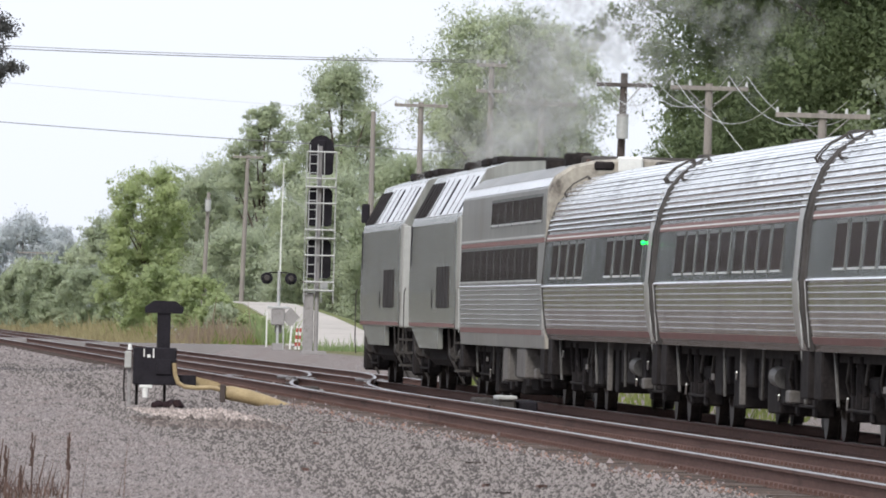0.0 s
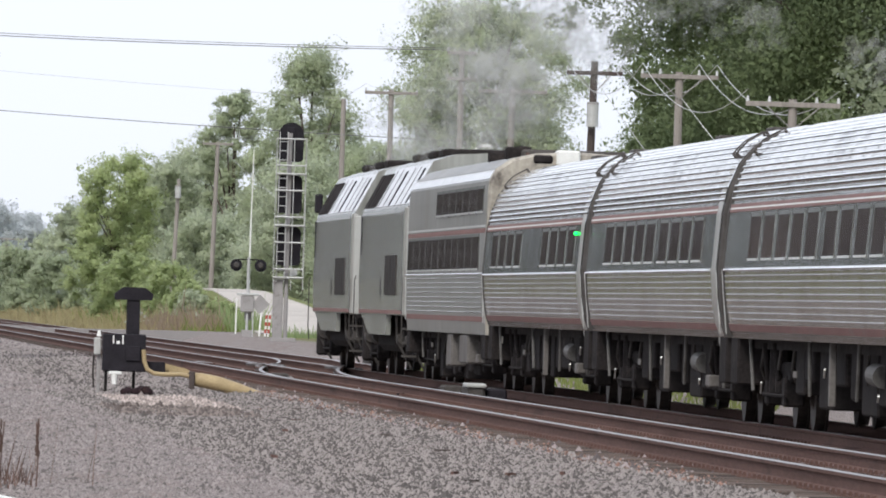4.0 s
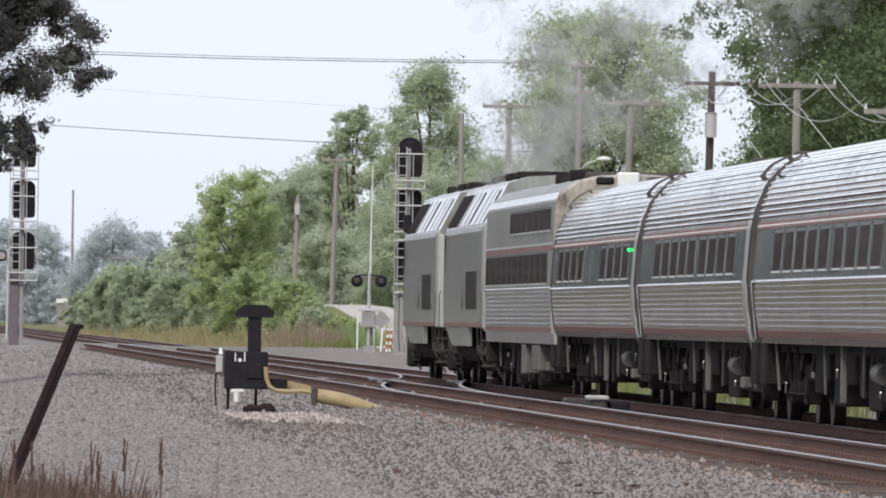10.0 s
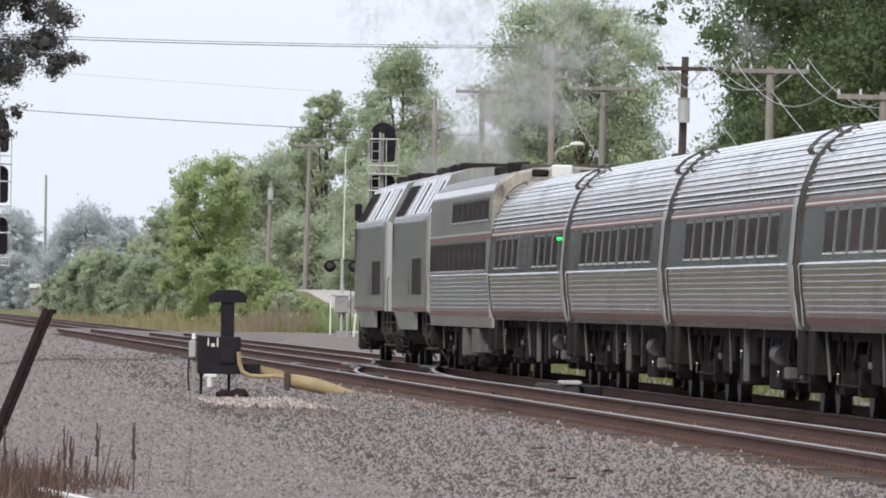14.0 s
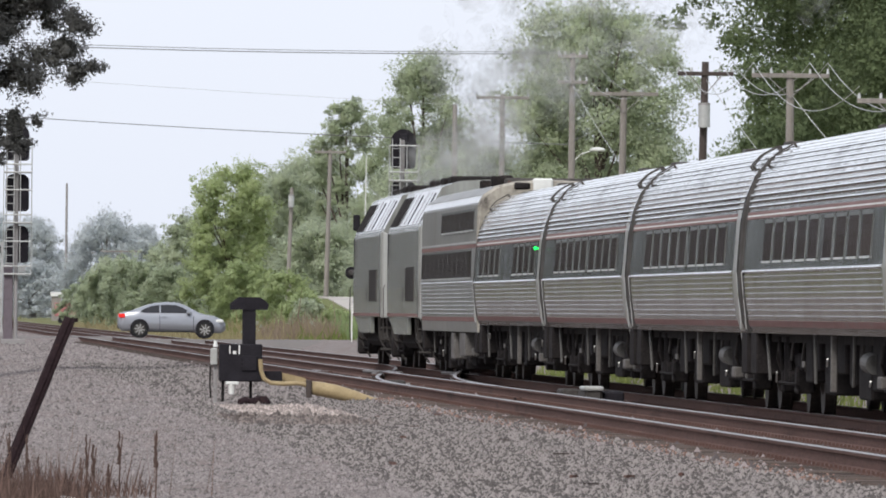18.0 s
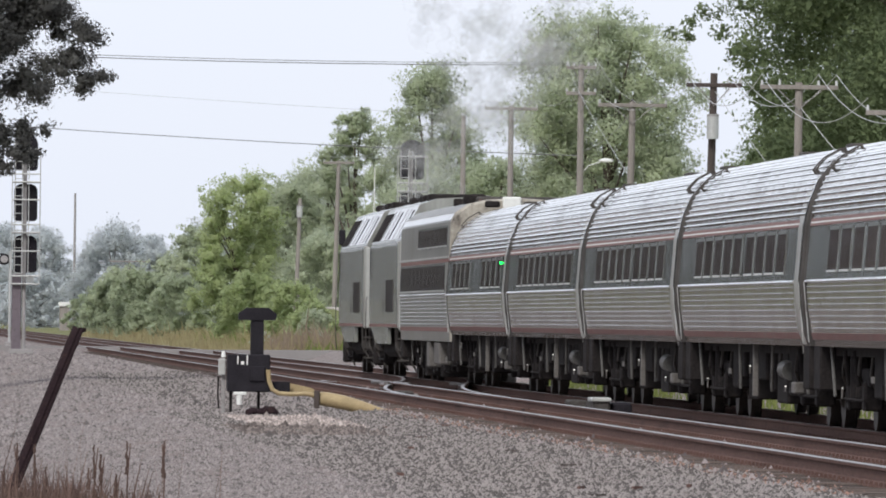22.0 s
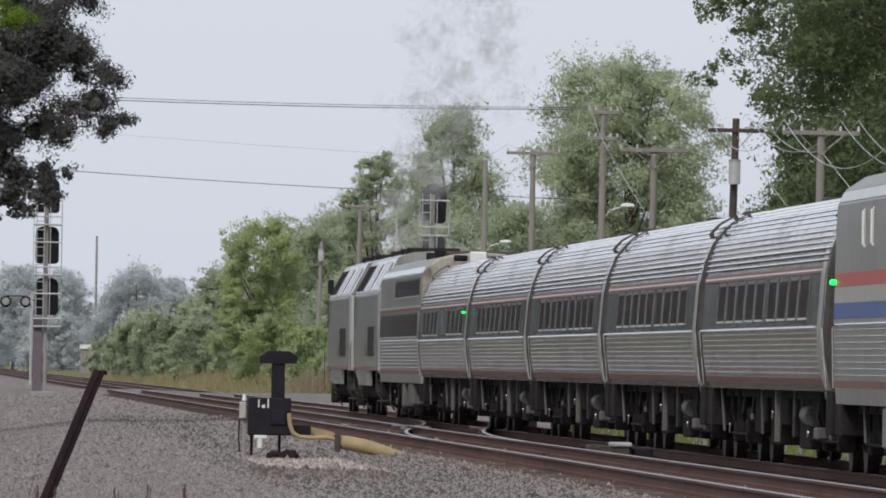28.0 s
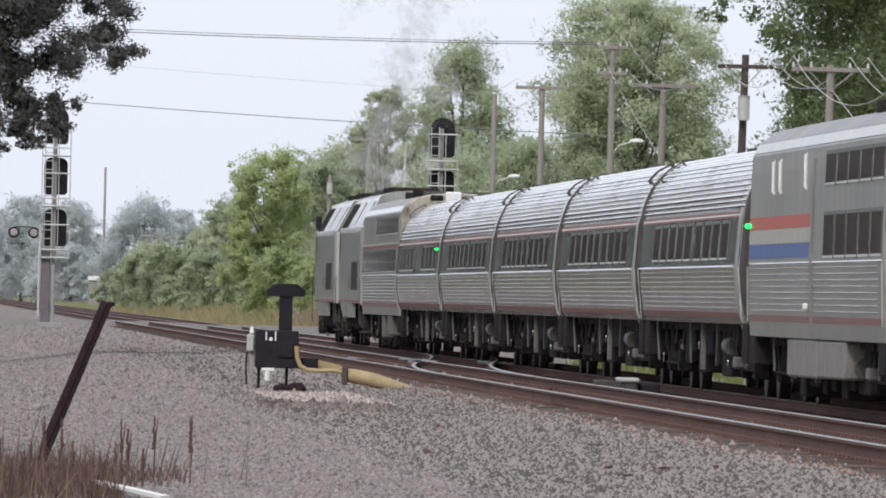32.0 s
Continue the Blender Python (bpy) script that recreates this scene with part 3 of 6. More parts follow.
for k in range(16):
    x, y = rng.uniform(-9.0, -6.0), rng.uniform(104, 175)
    chip = thing("wood_splinter", "dark splinter of old tie wood on the gravel", "splinter", (x, y, ground_z(x, y) + 0.012), rng.uniform(0, 180), group="wood splinters")
    n = rng.uniform(0.06, 0.20)
    part("splinter", prism(bmesh.new(), [(-n, -0.012), (n * 0.8, -0.02), (n, 0.004), (n * 0.2, 0.03), (-n * 0.9, 0.016)], 0, rng.uniform(0.012, 0.035)), RAIL_SIDE if k % 3 else DARK_WOOD, chip)

# ---- wooden ties under both tracks ----
tie_bm = bmesh.new()
box(tie_bm, -1.3, 1.3, -0.115, 0.115, -0.36, -0.176, 0.012)
tie_mesh = bpy.data.meshes.new("tie")
tie_bm.to_mesh(tie_mesh)
tie_bm.free()
tie_mesh.materials.append(TIE)
for owner, x, z, y0, many in ((track_near, T1, Z1, 96.0, 300), (track_far, T2, Z2, 150.0, 280)):
    for k in range(many):
        t = new("tie", tie_mesh)
        t.parent = owner
        t.location = (x + 0.05 * math.sin(k * 12.9), y0 + 0.53 * k, z + 0.006 * math.sin(k * 7.3))
    bm = bmesh.new()
    for k in range(500):
        y = y0 + 0.53 * (many + k)
        box(bm, x - 1.3 + 0.05 * math.sin(k * 5.1), x + 1.3, y - 0.115, y + 0.115, z - 0.36, z - 0.176)
    tagged(part("far_ties", bm, TIE, owner, "weathered wooden ties further along"), kind="stuff")


# ---- the train ----
AMF = [(0.0, 3.86), (0.45, 3.835), (0.85, 3.74), (1.15, 3.57), (1.36, 3.32), (1.48, 3.02), (1.545, 2.70), (1.60, 1.95), (1.575, 1.60), (1.52, 1.27), (1.46, 1.10)]
VIEW = [(0.0, 4.09), (0.7, 4.05), (1.12, 3.95), (1.38, 3.77), (1.485, 3.56), (1.50, 3.3), (1.52, 1.95), (1.50, 1.27), (1.47, 0.94)]
LOCO = [(0.0, 4.36), (0.62, 4.32), (1.02, 4.18), (1.47, 3.32), (1.50, 3.2), (1.52, 1.9), (1.50, 1.22)]
WHEELSETS = []


def mirrored(half):
    """A closed outline from its right half, top to bottom."""
    return [(x, z) for x, z in half] + [(-x, z) for x, z in half[::-1] if x > 0]


def side_x(half, z):
    """Half width at height z, below the roof's crown."""
    for (xa, za), (xb, zb) in zip(half, half[1:]):
        if zb <= z <= za and za > zb:
            return xa + (xb - xa) * (za - z) / (za - zb)
    return half[-1][0]


def skin(half, z0, z1, y0, y1, side, off, thick=0.012):
    """A strip of sheet that follows the body's side between two heights, standing off from it."""
    zs = sorted({z0, z1, *[z for _, z in half if z0 < z < z1]})
    out = [((side_x(half, z) + off) * side, z) for z in zs]
    inn = [((side_x(half, z) + off - thick) * side, z) for z in zs]
    return lf(out + inn[::-1], y0, y1)


def ribs(name, owner, material, half, places, y0, y1, side, r=0.022, rise=1.1):
    """Half-round flutes along the car at given heights, each a part."""
    for z in places:
        bm = bmesh.new()
        x = side_x(half, z)
        x2 = side_x(half, z - 0.03)
        t = Vector((x2 - x, -0.03)).normalized()
        nrm = Vector((-t.y, t.x))
        prof = []
        for a_ in (-1.0, -0.5, 0.0, 0.5, 1.0):
            q = Vector((x, z)) + t * (r * 1.1 * a_) + nrm * (r * (1 - a_ * a_) * rise)
            prof.append((q.x * side, q.y))
        prof.append(((x - 0.012 * nrm.x) * side, z - 0.012 * nrm.y))
        part(name, loft(bm, prof, y0, y1), material, owner)


def window(owner, half, y, z0, z1, width, side, sill=True):
    """One window: alloy frame, bright sill lip and a dark pane."""
    za, zb = z0, z1
    xa, xb = side_x(half, za) + 0.012, side_x(half, zb) + 0.012

    def slab(ya, yb, za_, zb_, out, thick):
        bm = bmesh.new()
        x0_ = xa + (xb - xa) * (za_ - za) / (zb - za)
        x1_ = xa + (xb - xa) * (zb_ - za) / (zb - za)
        v = [bm.verts.new(((x + o) * side, yy, zz)) for o in (out, out - thick) for x, yy, zz in ((x0_, ya, za_), (x0_, yb, za_), (x1_, yb, zb_), (x1_, ya, zb_))]
        for f in ((0, 1, 2, 3), (7, 6, 5, 4), (0, 4, 5, 1), (1, 5, 6, 2), (2, 6, 7, 3), (3, 7, 4, 0)):
            bm.faces.new([v[k] for k in f])
        return bm

    w = part("window", slab(y - width / 2, y + width / 2, za, zb, 0.0, 0.03), GLASS, owner)
    fr = bmesh.new()
    for args in ((y - width / 2 - 0.03, y - width / 2, za - 0.05, zb + 0.05), (y + width / 2, y + width / 2 + 0.03, za - 0.05, zb + 0.05),
                 (y - width / 2, y + width / 2, zb, zb + 0.05)):
        o = slab(*args, 0.001, 0.03)
        me = bpy.data.meshes.new("t")
        o.to_mesh(me)
        fr.from_mesh(me)
        o.free()
        bpy.data.meshes.remove(me)
    part("window_frame", fr, RUBBER, w)
    part("edge_bead", slab(y - width / 2 - 0.075, y - width / 2 - 0.03, za - 0.02, zb + 0.01, 0.003, 0.03), STEEL, w)
    part("window_sill", slab(y - width / 2 - 0.02, y + width / 2 - 0.05, za - 0.035, za - 0.008, 0.012, 0.035), FRAME, w, "bright alloy sill")
    return w


def wheelset(owner, y, r=0.46):
    bm = bmesh.new()
    for s in (-1, 1):
        rod(bm, (s * 0.69, 0, 0), (s * 0.82, 0, 0), r, r, 24)
        rod(bm, (s * 0.66, 0, 0), (s * 0.69, 0, 0), r + 0.03, r + 0.03, 24)
        rod(bm, (s * 0.82, 0, 0), (s * 0.86, 0, 0), r * 0.45, r * 0.3, 12)
    rod(bm, (-1.0, 0, 0), (1.0, 0, 0), 0.085)
    ob = part("wheelset", bm, WHEEL, owner)
    ob.location = (0, y, r)
    WHEELSETS.append((ob, y, r))
    return ob


def truck(owner, y, base=2.6, r=0.46, frame_z=0.75):
    """A four-wheel truck: side frames, journal boxes, springs and bolster."""
    bm = bmesh.new()
    for s in (-1, 1):
        box(bm, s * 0.98, s * 1.16, y - base / 2 - 0.5, y + base / 2 + 0.5, frame_z - 0.16, frame_z + 0.08, 0.03)
        for q in (-1, 1):
            box(bm, s * 0.94, s * 1.2, y + q * base / 2 - 0.2, y + q * base / 2 + 0.2, r - 0.18, r + 0.2, 0.03)
            rod(bm, (s * 1.1, y + q * 0.45, frame_z - 0.3), (s * 1.1, y + q * 0.45, frame_z + 0.35), 0.13, 0.13, 10)
            box(bm, s * 0.7, s * 0.82, y + q * (base / 2 + 0.52), y + q * (base / 2 + 0.62), 0.35, 0.62)
    box(bm, -1.1, 1.1, y - 0.28, y + 0.28, frame_z - 0.2, frame_z + 0.25, 0.03)
    part("truck_frame", bm, DARK, owner)
    for s in (-1, 1):
        for q in (-1, 1):
            part("damper", rd((s * 1.22, y + q * 0.82, 0.60), (s * 1.26, y + q * 0.72, 1.05), 0.03, 0.04, 8), DARK, owner)
        part("brake_rod", tube(bmesh.new(), [(s * 1.2, y - base / 2 - 0.4, 0.42), (s * 1.2, y - 0.3, 0.415), (s * 1.2, y + base / 2 + 0.4, 0.42)], 0.025), DARK, owner)
        part("spring_cap", rd((s * 1.10, y - 0.45, frame_z + 0.33), (s * 1.10, y - 0.45, frame_z + 0.40), 0.15, 0.15, 12), PALE_EQ, owner)
    for q in (-1, 1):
        wheelset(owner, y + q * base / 2, r)


def underframe(owner, seed, sill, bars):
    """Equipment slung below the floor between the trucks."""
    rng = random.Random(seed)
    for k in range(4):
        ya = -10.6 + 6.9 * k + rng.uniform(-1, 1)
        part("brace_rod", tube(bmesh.new(), [(-1.36, ya, sill), (-1.34, ya + rng.uniform(-0.5, 0.5), 0.45)], 0.022), TANK, owner, "thin grey rod")
        if k == 2:
            part("tag_plate", bx(-1.40, -1.385, ya + 1.3, ya + 1.75, 0.66, 0.74), PALE_EQ, owner)
    part("underframe", bx(-1.25, 1.25, -12.4, 12.4, sill - 0.12, sill + 0.02), DARK, owner)
    # Long dark box added to fill the shade under the floor.
    part("shade_fill_box", bx(-0.5, 0.5, -12.2, 12.2, 0.34, sill - 0.1), DARK, owner)
    y = -6.6
    while y < 6.4:
        w = rng.uniform(0.7, 2.0)
        deep = rng.uniform(0.35, 0.72)
        s = rng.choice((-1, 1))
        part("equipment_box", bx(-1.26 + 0.12 * deep, -0.35, y, y + w, sill - deep - 0.12, sill - 0.06, 0.025), DARK, owner)
        part("equipment_box", bx(0.35, 1.38, y, y + w, sill - rng.uniform(0.35, 0.72), sill - 0.06, 0.025), DARK, owner)
        y += w + rng.uniform(0.25, 1.0)
    for yb, za in bars:
        bm = bmesh.new()
        box(bm, -1.38, -1.30, yb - 0.06, yb + 0.06, za, sill + 0.02, 0.01)
        part("hanger_post", bm, PALE_EQ, owner, "pale vertical hanger below the sill")
    for yt in (-5.3,):
        bm = rd((-1.2, yt - 0.5, sill - 0.36), (-1.2, yt + 0.5, sill - 0.34), 0.13, 0.13, 18)
        part("air_tank", bm, TANK, owner, "dusty cylindrical air tank")
        part("battery_box", bx(-1.34, -1.18, yt - 3.0, yt - 2.4, 0.44, 0.60, 0.02), PALE_EQ, owner, "pale box under the floor")
    for k in range(7):
        ya = rng.uniform(-11.5, 11.5)
        bm = tube(bmesh.new(), [(-1.2, ya, sill - 0.1), (-1.22, ya + 0.1, sill - 0.35), (-1.15, ya + 0.4, sill - 0.5), (-0.9, ya + 0.8, sill - 0.55)], 0.022)
        part("air_hose", bm, MID, owner)
    # Small bright rods stand in for glints below the floor.
    for k in range(3):
        ya, za = rng.uniform(-11.5, 11.5), rng.uniform(0.5, sill - 0.1)
        part("glint_fitting", rd((-1.36, ya, za), (-1.35, ya + 0.2, za - rng.uniform(0.05, 0.14)), 0.014, 0.012, 6), FRAME, owner, "small bright rod placed as a glint")


def end_gear(owner, half, sill, y_end, s, tall):
    """Rounded end ring, diaphragm, buffer plates, step well, hoses and coupler at one end."""
    prof = mirrored(half)
    bm = bmesh.new()
    inset = [(x * 0.965, sill + (z - sill) * 0.985) for x, z in prof]
    n = len(prof)
    a_ = [bm.verts.new((x, y_end, z)) for x, z in prof]
    b_ = [bm.verts.new((x * 0.99, y_end + s * 0.10, sill + (z - sill) * 0.996)) for x, z in prof]
    c_ = [bm.verts.new((x, y_end + s * 0.16, z)) for x, z in inset]
    for p_, q_ in ((a_, b_), (b_, c_)):
        for k in range(n):
            f = (p_[k], p_[(k + 1) % n], q_[(k + 1) % n], q_[k])
            bm.faces.new(f if s > 0 else f[::-1])
    bm.faces.new(c_ if s > 0 else c_[::-1])
    # Coach ends get a dark colour, so the gap between cars looks shaded.
    part("end_wall", bm, BEIGE if tall else MID, owner)
    part("gangway", bx(-0.62, 0.62, y_end + s * 0.16, y_end + s * 0.40, 1.05, 3.35), DARK, owner, "black rubber gangway diaphragm")
    for q in (-1, 1):
        bm = bmesh.new()
        box(bm, q * 1.08, q * (half[-1][0] + 0.005), y_end - s * 1.0, y_end + s * 0.02, 0.52, sill + 0.02, 0.02)
        part("step_well", bm, DARK, owner)
        bm = tube(bmesh.new(), [(q * (side_x(half, 1.3) + 0.015), y_end - s * 0.05, 1.15), (q * (side_x(half, 2.0) + 0.02), y_end - s * 0.05, 1.95)], 0.009)
        part("grab_rail", bm, FRAME, owner)
        bm = bmesh.new()
        for k in range(3):
            x = q * (0.35 + 0.12 * k)
            tube(bm, [(x, y_end + s * 0.05, 1.0), (x * 1.05, y_end + s * 0.25, 0.72), (x * 1.02, y_end + s * 0.38, 0.62)], 0.025)
        part("jumper_cables", bm, DARK, owner)
    part("coupler", bx(-0.13, 0.13, y_end - s * 0.2, y_end + s * 0.42, 0.72, 1.0, 0.03), DARK, owner)


def fluted_coach(name, label, panes):
    """A tubular stainless coach with fluted sides and roof."""
    car = thing(name, label, "train car", group="train cars")
    half, prof, L = AMF, mirrored(AMF), 12.55
    smooth_body = part("body", lf(prof, -L, L), STEEL, car)
    for s in (-1, 1):
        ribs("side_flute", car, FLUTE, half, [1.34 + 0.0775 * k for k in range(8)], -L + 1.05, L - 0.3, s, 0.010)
        ribs("roof_flute", car, SKY_STEEL, half, [2.86, 2.94, 3.02, 3.10, 3.18, 3.26, 3.34, 3.42, 3.50, 3.57, 3.63, 3.69, 3.745, 3.79, 3.825], -L + 0.15, L - 0.15, s, 0.026, 0.6)
        part("window_band", skin(half, 1.98, 2.66, -L + 1.05, L - 0.25, s, 0.006), BAND, car, "blue-grey band round the windows")
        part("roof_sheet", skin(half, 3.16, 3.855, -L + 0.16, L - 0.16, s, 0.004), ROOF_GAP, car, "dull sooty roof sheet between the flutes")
        ribs("belt_rail", car, SKY_STEEL, half, [1.955], -L + 1.05, L - 0.25, s, 0.026)
        part("upper_stripe", skin(half, 2.745, 2.785, -L + 0.95, L - 0.2, s, 0.008), RED_BAND, car, "thin faded red stripe")
        part("upper_stripe", skin(half, 2.685, 2.72, -L + 0.95, L - 0.2, s, 0.008), RED_BAND, car, "thin faded red stripe")
        part("pale_stripe", skin(half, 2.722, 2.743, -L + 0.95, L - 0.2, s, 0.006), WHITE, car)
        part("lower_stripe", skin(half, 1.19, 1.275, -L + 1.05, L - 0.2, s, 0.008), RED_BAND, car, "faded red band along the sill")
        for y in panes:
            window(car, half, y, 2.10, 2.61, 1.5, s)
        for y in (-L + 0.9, -L + 1.45, L - 1.0):
            bm = bmesh.new()
            pts = [(s * (side_x(half, z) + 0.05), y, z + 0.05) for z in (3.42, 3.50, 3.58, 3.65, 3.71)]
            tube(bm, pts, 0.013)
            for q in (pts[0], pts[-1]):
                rod(bm, q, (q[0] * 0.96, q[1], q[2] - 0.08), 0.02)
            part("roof_grab_rail", bm, MID, car, "dark curved grab rail on the roof")
        # The dark strip paints the shaded gap between cars onto the body's end.
        part("end_band", skin(half, 1.12, 3.82, L - 0.22, L + 0.005, s, 0.012, 0.03), MID, car, "dark strip standing for the shaded gap between cars")
        part("end_band", skin(half, 1.12, 3.82, -L - 0.005, -L + 0.13, s, 0.015, 0.03), SKY_STEEL, car, "pale end collar")
        part("vestibule_side", skin(half, 1.12, 3.3, -L + 0.13, -L + 1.02, s, 0.006, 0.012), VESTIBULE, car, "plain pale vestibule side")
        bm = bmesh.new()
        v = [bm.verts.new((s * (x + o), y, z)) for o in (0.0, -0.03) for x, y, z in ((1.455, -L, 1.12), (1.455, -L + 1.4, 1.12), (1.41, -L + 0.8, 0.54), (1.41, -L + 0.1, 0.54))]
        for f in ((0, 1, 2, 3), (7, 6, 5, 4), (0, 4, 5, 1), (1, 5, 6, 2), (2, 6, 7, 3), (3, 7, 4, 0)):
            bm.faces.new([v[k] for k in f])
        part("step_apron", bm, VESTIBULE, car, "pale tapered apron over the steps")
        part("door_leaf", skin(half, 1.14, 2.64, -L + 0.2, -L + 0.95, s, 0.011), VESTIBULE, car, "flush vestibule door")
    for e in (-1, 1):
        end_gear(car, half, 1.10, e * L, e, False)
        truck(car, e * 9.0)
    for y in (-5.2, 3.6):
        part("roof_vent", bx(-0.35, 0.35, y, y + 1.1, 3.83, 3.92, 0.02), MID, car)
    underframe(car, len(panes), 1.10, ((-0.8, 0.36),))
    return car


def sleeper(name, label, emblem):
    """A tall flat-sided sleeping car with two rows of windows."""
    car = thing(name, label, "train car", group="train cars")
    half, L = VIEW, 12.6
    part("body", lf(mirrored(half), -L, L), VIEW_STEEL, car)
    for s in (-1, 1):
        ribs("side_flute", car, FLUTE, half, [1.32 + 0.085 * k for k in range(8)], -L + 0.9, L - 0.25, s, 0.010)
        part("lower_stripe", skin(half, 1.16, 1.25, -L + 0.2, L - 0.2, s, 0.006), RED_BAND, car, "faded red band above the skirt")
        ribs("belt_rail", car, SKY_STEEL, half, [1.985], -L + 0.2, L - 0.2, s, 0.022)
        if emblem:
            part("red_stripe", skin(half, 2.48, 2.66, 0.1, L - 0.1, s, 0.008), RED, car, "broad red stripe")
            part("white_stripe", skin(half, 2.27, 2.475, 0.1, L - 0.1, s, 0.008), DULL_WHITE, car, "broad dull white stripe")
            part("blue_stripe", skin(half, 2.06, 2.265, 0.1, L - 0.1, s, 0.008), BLUE, car, "broad blue stripe")
            for y in (0.0,):
                part("door_seam", skin(half, 1.0, 3.4, y - 0.25, y + 0.08, s, 0.03, 0.05), VIEW_STEEL, car)
            for y, z0, z1 in ((7.6, 2.98, 3.46), (6.2, 2.98, 3.46), (1.25, 3.0, 3.5)):
                part("tall_grab_iron", tube(bmesh.new(), [(s * 1.5, y, z0), (s * 1.53, y, z0 + 0.03), (s * 1.53, y, z1 - 0.03), (s * 1.5, y, z1)], 0.028), WHITE_PAINT, car, "tall white grab iron")
            part("marker_lamp", bx(s * 1.50, s * 1.57, 0.55, 0.8, 1.33, 1.43, 0.02), WHITE_PAINT, car)
            low = [-3.1 - 2.05 * k for k in range(5)]
            up = [-3.1 - 2.05 * k for k in range(5)]
        else:
            part("upper_stripe", skin(half, 2.68, 2.76, -L + 0.2, L - 0.2, s, 0.006), RED_BAND, car, "thin faded red stripe")
            part("pale_stripe", skin(half, 2.78, 2.815, -L + 0.2, L - 0.2, s, 0.008), FRAME, car, "bright moulding")
            low = [11.2 - 2.1 * k for k in range(11)]
            up = [2.0 - 2.1 * k for k in range(7)]
        wl = 1.75 if emblem else 1.92
        for y in low:
            window(car, half, y, 2.08, 2.62, wl, s)
        for y in up:
            window(car, half, y, 3.06, 3.44, wl, s)
        part("skirt", skin(half, 0.95, 1.12, -L + 0.1, L - 0.1, s, 0.004), VIEW_STEEL, car)
        for y0 in ((-0.6, 5.0, 0.40), (-5.6, -0.8, 0.42)) if emblem else ((-7.2, -4.8, 0.42), (-2.2, -1.0, 0.35)):
            part("side_locker", bx(s * 1.05, s * 1.46, y0[0], y0[1], y0[2], 0.93, 0.03), PALE_EQ if not emblem else LOCKER, car, "dusty equipment locker under the floor")
        part("roof_edge", skin(half, 3.60, 3.74, -L + 0.05, L - 0.05, s, 0.012), SKY_PANEL if not emblem else FRAME, car, "pale roof edge")
    for e in (-1, 1):
        end_gear(car, half, 0.94, e * L, e, True)
        truck(car, e * 9.0)
    underframe(car, 5, 0.94, ((0.6, 0.34),))
    part("roof_unit", bx(-0.9, 0.9, -L + 0.4, -L + 2.6, 3.98, 4.12, 0.04), MID, car)
    part("roof_box", bx(-0.36, 0.04, -L - 0.30, -L + 0.25, 3.8, 4.11, 0.03), WHITE_PAINT, car, "white box on the roof end")
    part("roof_bracket", bx(-0.75, -0.42, -L - 0.2, -L + 0.2, 3.88, 4.02, 0.03), DARK, car)
    for x, y, w, h in ((-1.0, 0.9, 0.3, 0.10), (-0.78, 2.1, 0.25, 0.13), (-0.62, 3.4, 0.4, 0.10), (-0.5, 5.2, 0.2, 0.12), (-0.95, 6.6, 0.3, 0.07)):
        part("roof_fitting", bx(x - w / 2, x + w / 2, -L + y, -L + y + 0.5, 3.95, 4.06 + h, 0.02), DARK, car, "sooty roof fitting")
    part("roof_pipe", tube(bmesh.new(), [(-0.82, -L + 0.2, 4.03), (-0.80, -L + 2.5, 4.10), (-0.74, -L + 5.5, 4.10), (-0.7, -L + 7.0, 4.06)], 0.03), RAIL_SIDE, car, "rusty roof pipe")
    return car


